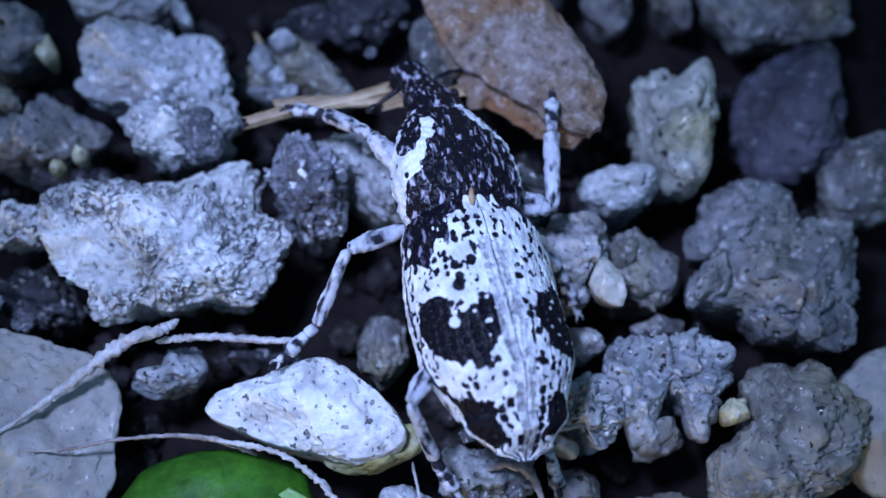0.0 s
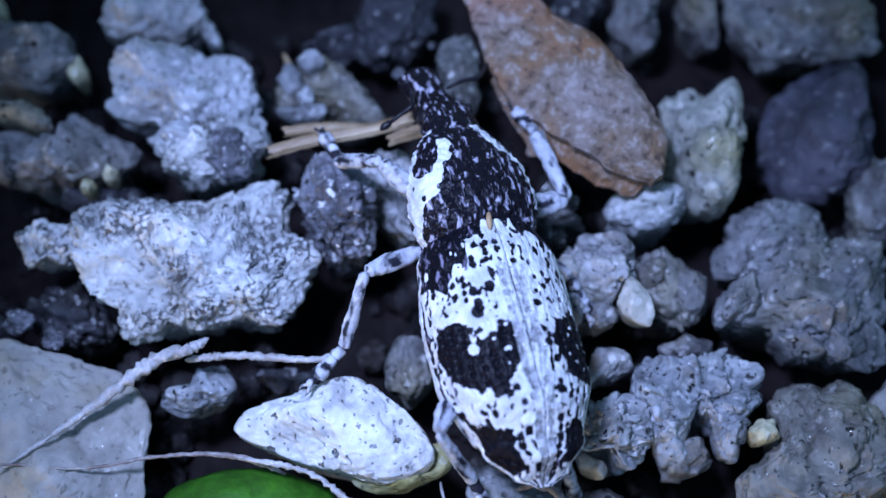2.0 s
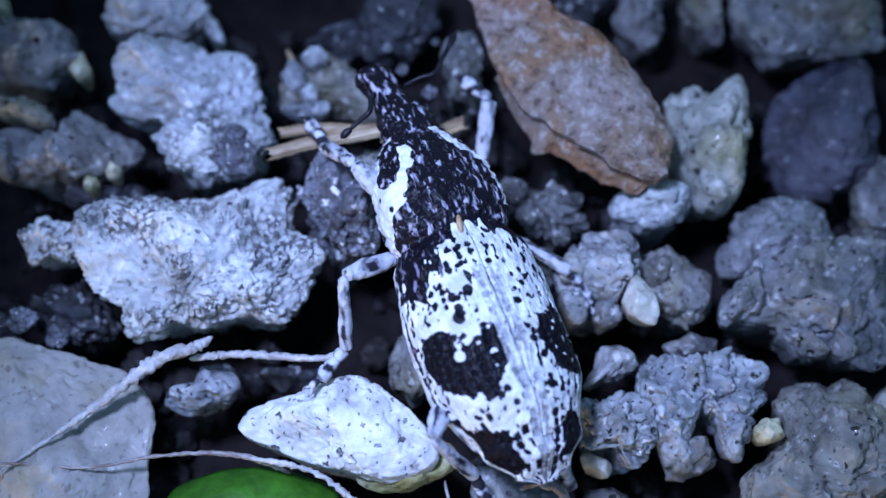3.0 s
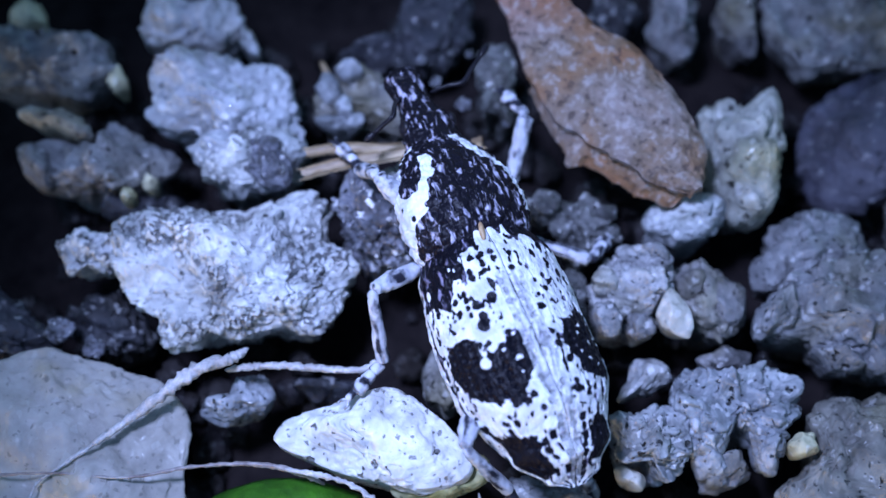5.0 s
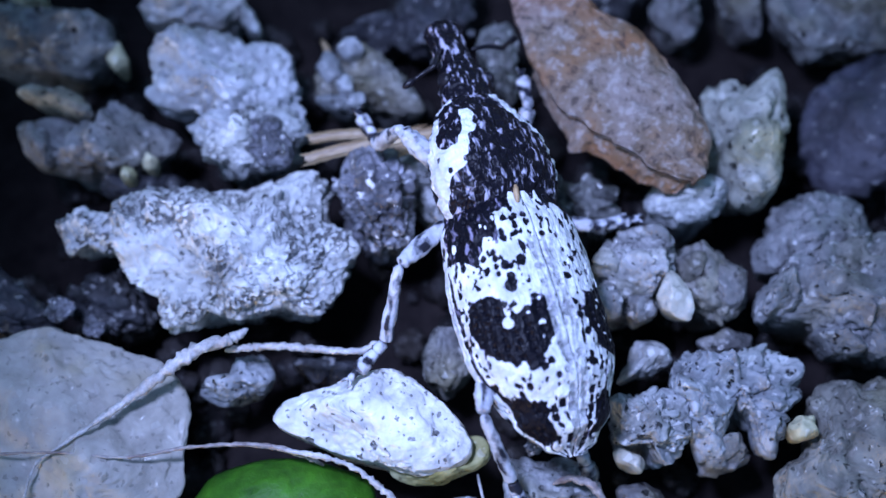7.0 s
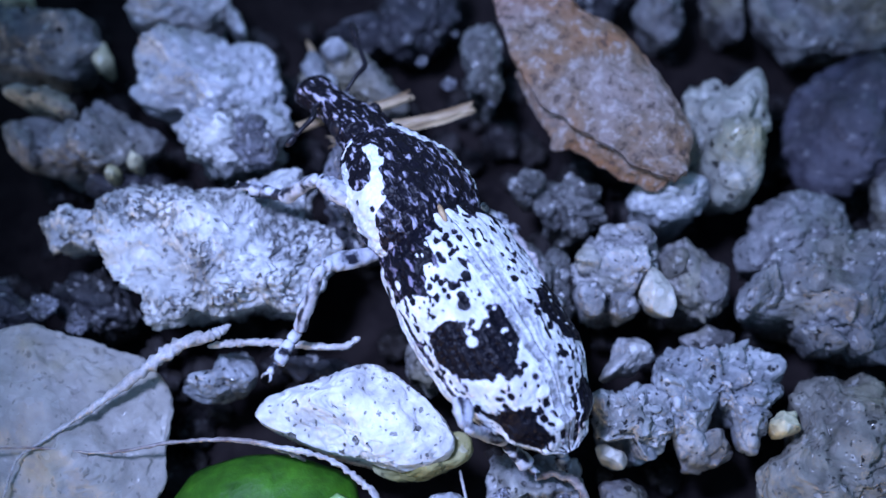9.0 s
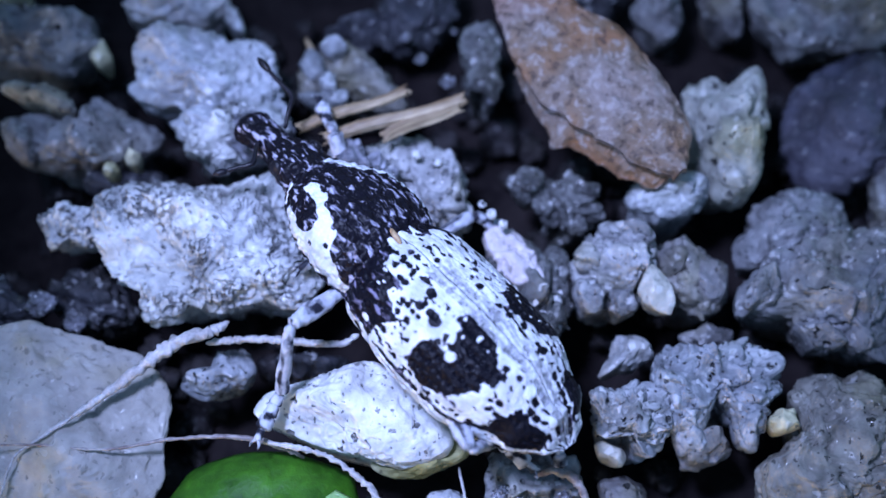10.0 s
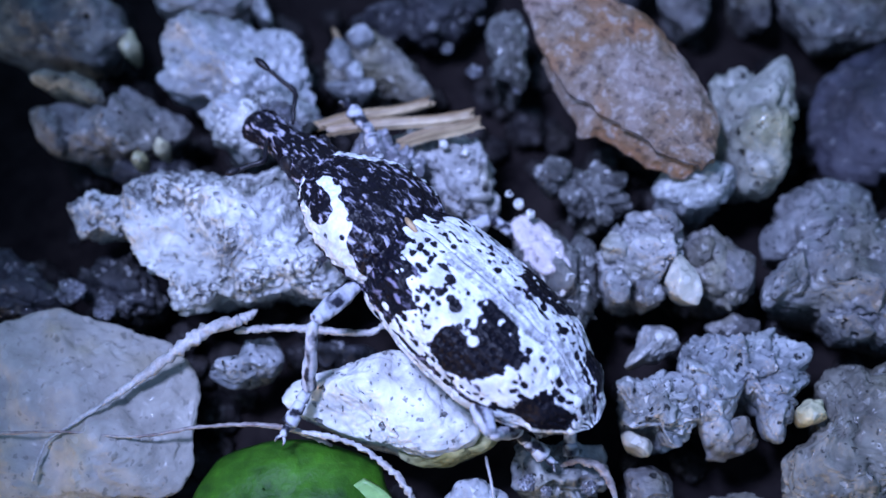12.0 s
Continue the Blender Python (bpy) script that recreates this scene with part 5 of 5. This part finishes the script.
def move_leg(number, hip, bend, rows, stout=1.0):
    thigh = leg_mesh("thigh", THIGH, [r * stout for r in (0.15, 0.27, 0.32, 0.20)], number, "white-scaled leg segment with dark flecks")
    shin = leg_mesh("shin", SHIN, [r * stout for r in (0.17, 0.20, 0.23, 0.25)], number + 10, "slender white-scaled shin")
    foot = foot_mesh(number + 20)
    keys = {thigh: [], shin: [], foot: []}
    hip, bends = Vector(hip), [(0, bend), (12, bend)] if not isinstance(bend, list) else bend
    for t in TIMES:
        back = body_pose(t).inverted()
        ankle, toe = stance(rows, t)
        ankle, toe = (back @ (p * MM) / MM for p in (ankle, toe))
        bend = Vector(bends[-1][1])
        for (t0, b0), (t1, b1) in zip(bends, bends[1:]):
            if t0 <= t <= t1:
                bend = Vector(b0).lerp(Vector(b1), smoothstep(t0, t1, t))
        way = ankle - hip
        d = min(way.length, (THIGH + SHIN) * 0.985)
        way.normalize()
        ankle = hip + way * d
        near = (THIGH ** 2 - SHIN ** 2 + d * d) / (2 * d)
        side = (bend - way * bend.dot(way)).normalized()
        knee = hip + way * near + side * math.sqrt(max(0.0, THIGH ** 2 - near ** 2))
        up = Vector((0, 0.02, 1))
        keys[thigh].append((t, aimed(hip, knee, up)))
        keys[shin].append((t, aimed(knee, ankle, up)))
        keys[foot].append((t, aimed(ankle, toe, up)))
    for ob, made in keys.items():
        walk(ob, made)


def motions():
    walk(weevil, [(t, body_pose(t)) for t in TIMES])
    # legs: hip in the body's space, which way the knee bends, then seconds with ankle and toe on the gravel (mm)
    move_leg(0, (-0.9, 3.9, 0.8), [(0, (-0.6, 0.2, 1)), (8, (-0.6, 0.2, 1)), (9.05, (-0.2, -0.15, 1)), (9.4, (0.25, -1, -0.25)), (12, (0.25, -1, -0.25))], [(0, (-1.54, 4.00, 0.8), (-3.04, 4.57, 0.3)), (1.5, (-1.50, 2.46, 0.8), (-2.36, 4.18, 0.3)), (2.5, (-2.77, 3.44, 0.9), (-3.31, 4.49, 0.5)), (5, (-2.78, 3.15, 0.6), (-3.51, 4.11, 0.3)), (5.5, (-2.88, 3.05, 0.6), (-3.57, 4.02, 0.3)), (6, (-2.86, 3.11, 0.6), (-3.49, 4.12, 0.3)), (6.5, (-2.30, 3.67, 0.6), (-3.07, 4.78, 0.3)), (7, (-2.23, 3.39, 0.6), (-2.85, 4.60, 0.3)), (9, (-4.8, 1.05, 0.9), (-5.95, 1.45, 0.7)), (9.5, (-2.6, -0.5, 0.3), (-3.2, -0.8, 0.15)), (10.5, (-2.9, -0.6, 0.3), (-3.4, -0.9, 0.15)), (12, (-3.0, -0.6, 0.3), (-3.5, -0.9, 0.15))], 1.15)
    move_leg(1, (0.9, 4.0, 0.8), [(0, (0.8, 0.0, 0.4)), (1.8, (0.8, 0.0, 0.4)), (2.6, (0.4, -0.1, -1)), (6.0, (0.3, -0.2, -1)), (12, (0.15, -0.2, -1))], [(0, (6.35, 3.0, 1.4), (6.45, 4.1, 1.2)), (0.5, (5.88, 3.16, 1.0), (6.07, 4.41, 0.8)), (1, (4.57, 2.59, 0.6), (4.38, 3.60, 0.4)), (1.5, (4.32, 3.15, 0.6), (3.96, 3.92, 0.3)), (2, (4.87, 4.10, 0.8), (4.33, 5.13, 0.4)), (2.5, (3.10, 5.50, 0.6), (2.30, 6.40, 0.2)), (5.5, (3.20, 5.35, 0.6), (2.60, 6.30, 0.2)), (6, (2.48, 4.96, 0.0), (2.42, 6.31, -0.3)), (6.5, (3.11, 5.39, 0.0), (3.17, 6.75, -0.3)), (7, (3.26, 5.19, -0.0), (3.10, 6.54, -0.3)), (9, (-1.87, 4.58, 0.0), (-2.95, 5.52, -0.2)), (9.5, (-2.94, 4.33, 0.3), (-3.43, 5.81, 0.0)), (10.5, (-3.42, 3.14, 0.5), (-3.98, 4.2, 0.3)), (11.5, (-2.82, 2.68, 0.5), (-3.04, 4.15, 0.3)), (12, (-2.81, 3.30, 0.4), (-3.36, 4.08, 0.2))], 1.3)
    move_leg(2, (-1.3, 2.8, 0.7), [(0, (-0.9, 0.3, 1)), (8.6, (-0.9, 0.3, 1)), (9.4, (-0.45, 0.2, 1)), (12, (-0.45, 0.2, 1))], [(0, (-1.85, -3.80, 0.5), (-3.44, -5.31, 0.4)), (1.5, (-1.83, -3.83, 0.5), (-3.24, -5.33, 0.4)), (2.5, (-1.97, -3.99, 0.5), (-3.25, -5.42, 0.4)), (5.5, (-1.91, -4.04, 0.5), (-3.21, -5.43, 0.4)), (7, (-1.82, -3.96, 0.5), (-3.08, -5.34, 0.4)), (9, (-4.10, -3.84, 0.9), (-4.55, -4.54, 0.8)), (9.5, (-4.56, -5.93, 0.4), (-5.11, -7.06, 0.3)), (10.5, (-4.64, -6.02, 0.4), (-5.11, -7.11, 0.3)), (12, (-4.63, -6.26, 0.4), (-5.11, -7.20, 0.3))])
    move_leg(3, (1.2, 1.3, 0.5), (0.6, 0.5, -0.3), [(0, (6.64, -1.41, -0.8), (7.04, -2.23, -1.2)), (2.5, (6.02, -0.88, -0.8), (6.44, -1.60, -1.2)), (5, (5.44, 0.12, -0.6), (5.83, 0.72, -1.0)), (5.5, (5.39, 0.26, -0.6), (5.85, 1.09, -1.0)), (6, (5.38, 0.83, -0.6), (6.45, 1.25, -0.8)), (7, (5.53, 0.73, -0.6), (6.75, 1.03, -0.8)), (9, (1.89, 1.59, -1.2), (2.74, 1.31, -1.6)), (9.5, (1.93, 1.28, -1.2), (2.78, 1.00, -1.6)), (12, (1.54, 0.61, -1.2), (2.28, 0.33, -1.6))])
    move_leg(4, (-1.3, -1.6, 0.7), (-0.9, -0.5, 0.8), [(0, (2.00, -8.26, 0.2), (2.44, -8.87, -0.3)), (1.5, (2.43, -8.50, 0.2), (2.90, -9.15, -0.3)), (2.5, (2.24, -8.23, 0.2), (2.71, -8.97, -0.3)), (5.5, (2.23, -8.31, 0.2), (2.71, -9.05, -0.3)), (7, (2.37, -8.56, 0.2), (2.75, -9.21, -0.3)), (9, (2.70, -7.42, 0.2), (3.48, -8.02, -0.5)), (9.5, (2.58, -7.45, 0.0), (3.44, -8.00, -0.5)), (12, (2.30, -7.54, 0.0), (3.08, -8.09, -0.5))])
    move_leg(5, (0.9, -1.4, 0.3), (0.5, 0.2, -1), [(0, (6.06, -7.71, -1.6), (6.28, -8.57, -2.2)), (5.5, (4.80, -6.69, -1.6), (5.11, -7.75, -2.2)), (7, (4.84, -6.86, -1.6), (5.15, -7.92, -2.2)), (9.5, (4.71, -6.67, -1.6), (4.91, -7.91, -2.2)), (12, (4.26, -6.66, -1.6), (4.27, -8.31, -2.2))])
    walk(head, [(row[0], head_pose(row[0])) for row in NODS])
    # the feelers swing forward as the weevil turns
    swing = {1: ((0, -28), (3, -33), (7.2, -36), (8.8, -20), (9.3, 14), (10.2, 18), (11, 26), (12, 22)), -1: ((0, 40), (7.2, 42), (8.8, 30), (9.3, 16), (11, 22), (12, 20))}
    dip = {1: ((0, -38), (1.5, -38), (2.5, 0), (5.9, 0), (6.5, -38), (8.0, -38), (8.8, 0), (12, 0)), -1: ((0, -30), (8.8, -45), (9.2, -40), (9.6, 0), (12, 0))}
    for scape, s in ANTENNAE:
        times = sorted({t for t, a in swing[s]} | {t for t, a in dip[s]} | {row[0] for row in NODS})
        walk(scape, [(t, head_pose(t) @ pose(s * 0.6 * MM, 8.9 * MM, 1.45 * MM, lerp_table(dip[s], t), 0, lerp_table(swing[s], t))) for t in times])
    # the flake slides as the weevil pushes past it
    walk(flake, [(t, pose((6.1 + x) * MM, (7.2 + y) * MM, 0.7 * MM)) for t, x, y in
                 ((0, -1.15, 1.15), (0.4, -0.85, 0.95), (1.5, -0.85, 0.95), (2.0, 0, 0), (5.5, 0, 0), (6.0, 0.04, -0.2), (12, 0.04, -0.2))])
    # the straws are shoved along by the fore legs
    walk(straw_long, [(t, pose(x * MM, y * MM, -0.45 * MM, 0, 0, a)) for t, x, y, a in
        ((0, -2.01, 5.09, 15), (5.5, -2.47, 4.06, 14), (7, -2.34, 3.92, 14), (9, -0.82, 4.63, 15), (9.5, -1.04, 4.81, 17), (11, -1.05, 4.62, 19), (11.5, -1.28, 4.51, 23), (12, -1.87, 4.16, 7))])
    walk(straw_thin, [(t, pose(x * MM, y * MM, -0.55 * MM, 0, 0, a)) for t, x, y, a in
        ((0, -1.42, 5.27, 3), (5.5, -2.77, 4.48, 4), (7, -2.64, 4.31, 5), (9, -2.52, 5.22, 18), (9.5, -2.53, 5.26, 22), (11, -2.59, 5.06, 22), (11.5, -2.67, 5.26, 18), (12, -2.77, 4.56, 14))])
    walk(straw_short, [(t, pose(x * MM, y * MM, -0.5 * MM, 0, 0, a)) for t, x, y, a in
        ((0, 1.95, 5.43, 12), (7, -0.07, 4.13, 20), (9, 0.11, 4.74, 20), (9.5, 0.00, 4.72, 26), (11, -0.02, 4.59, 22), (11.5, 0.07, 4.73, 26), (12, -0.32, 3.74, 17))])


motions()
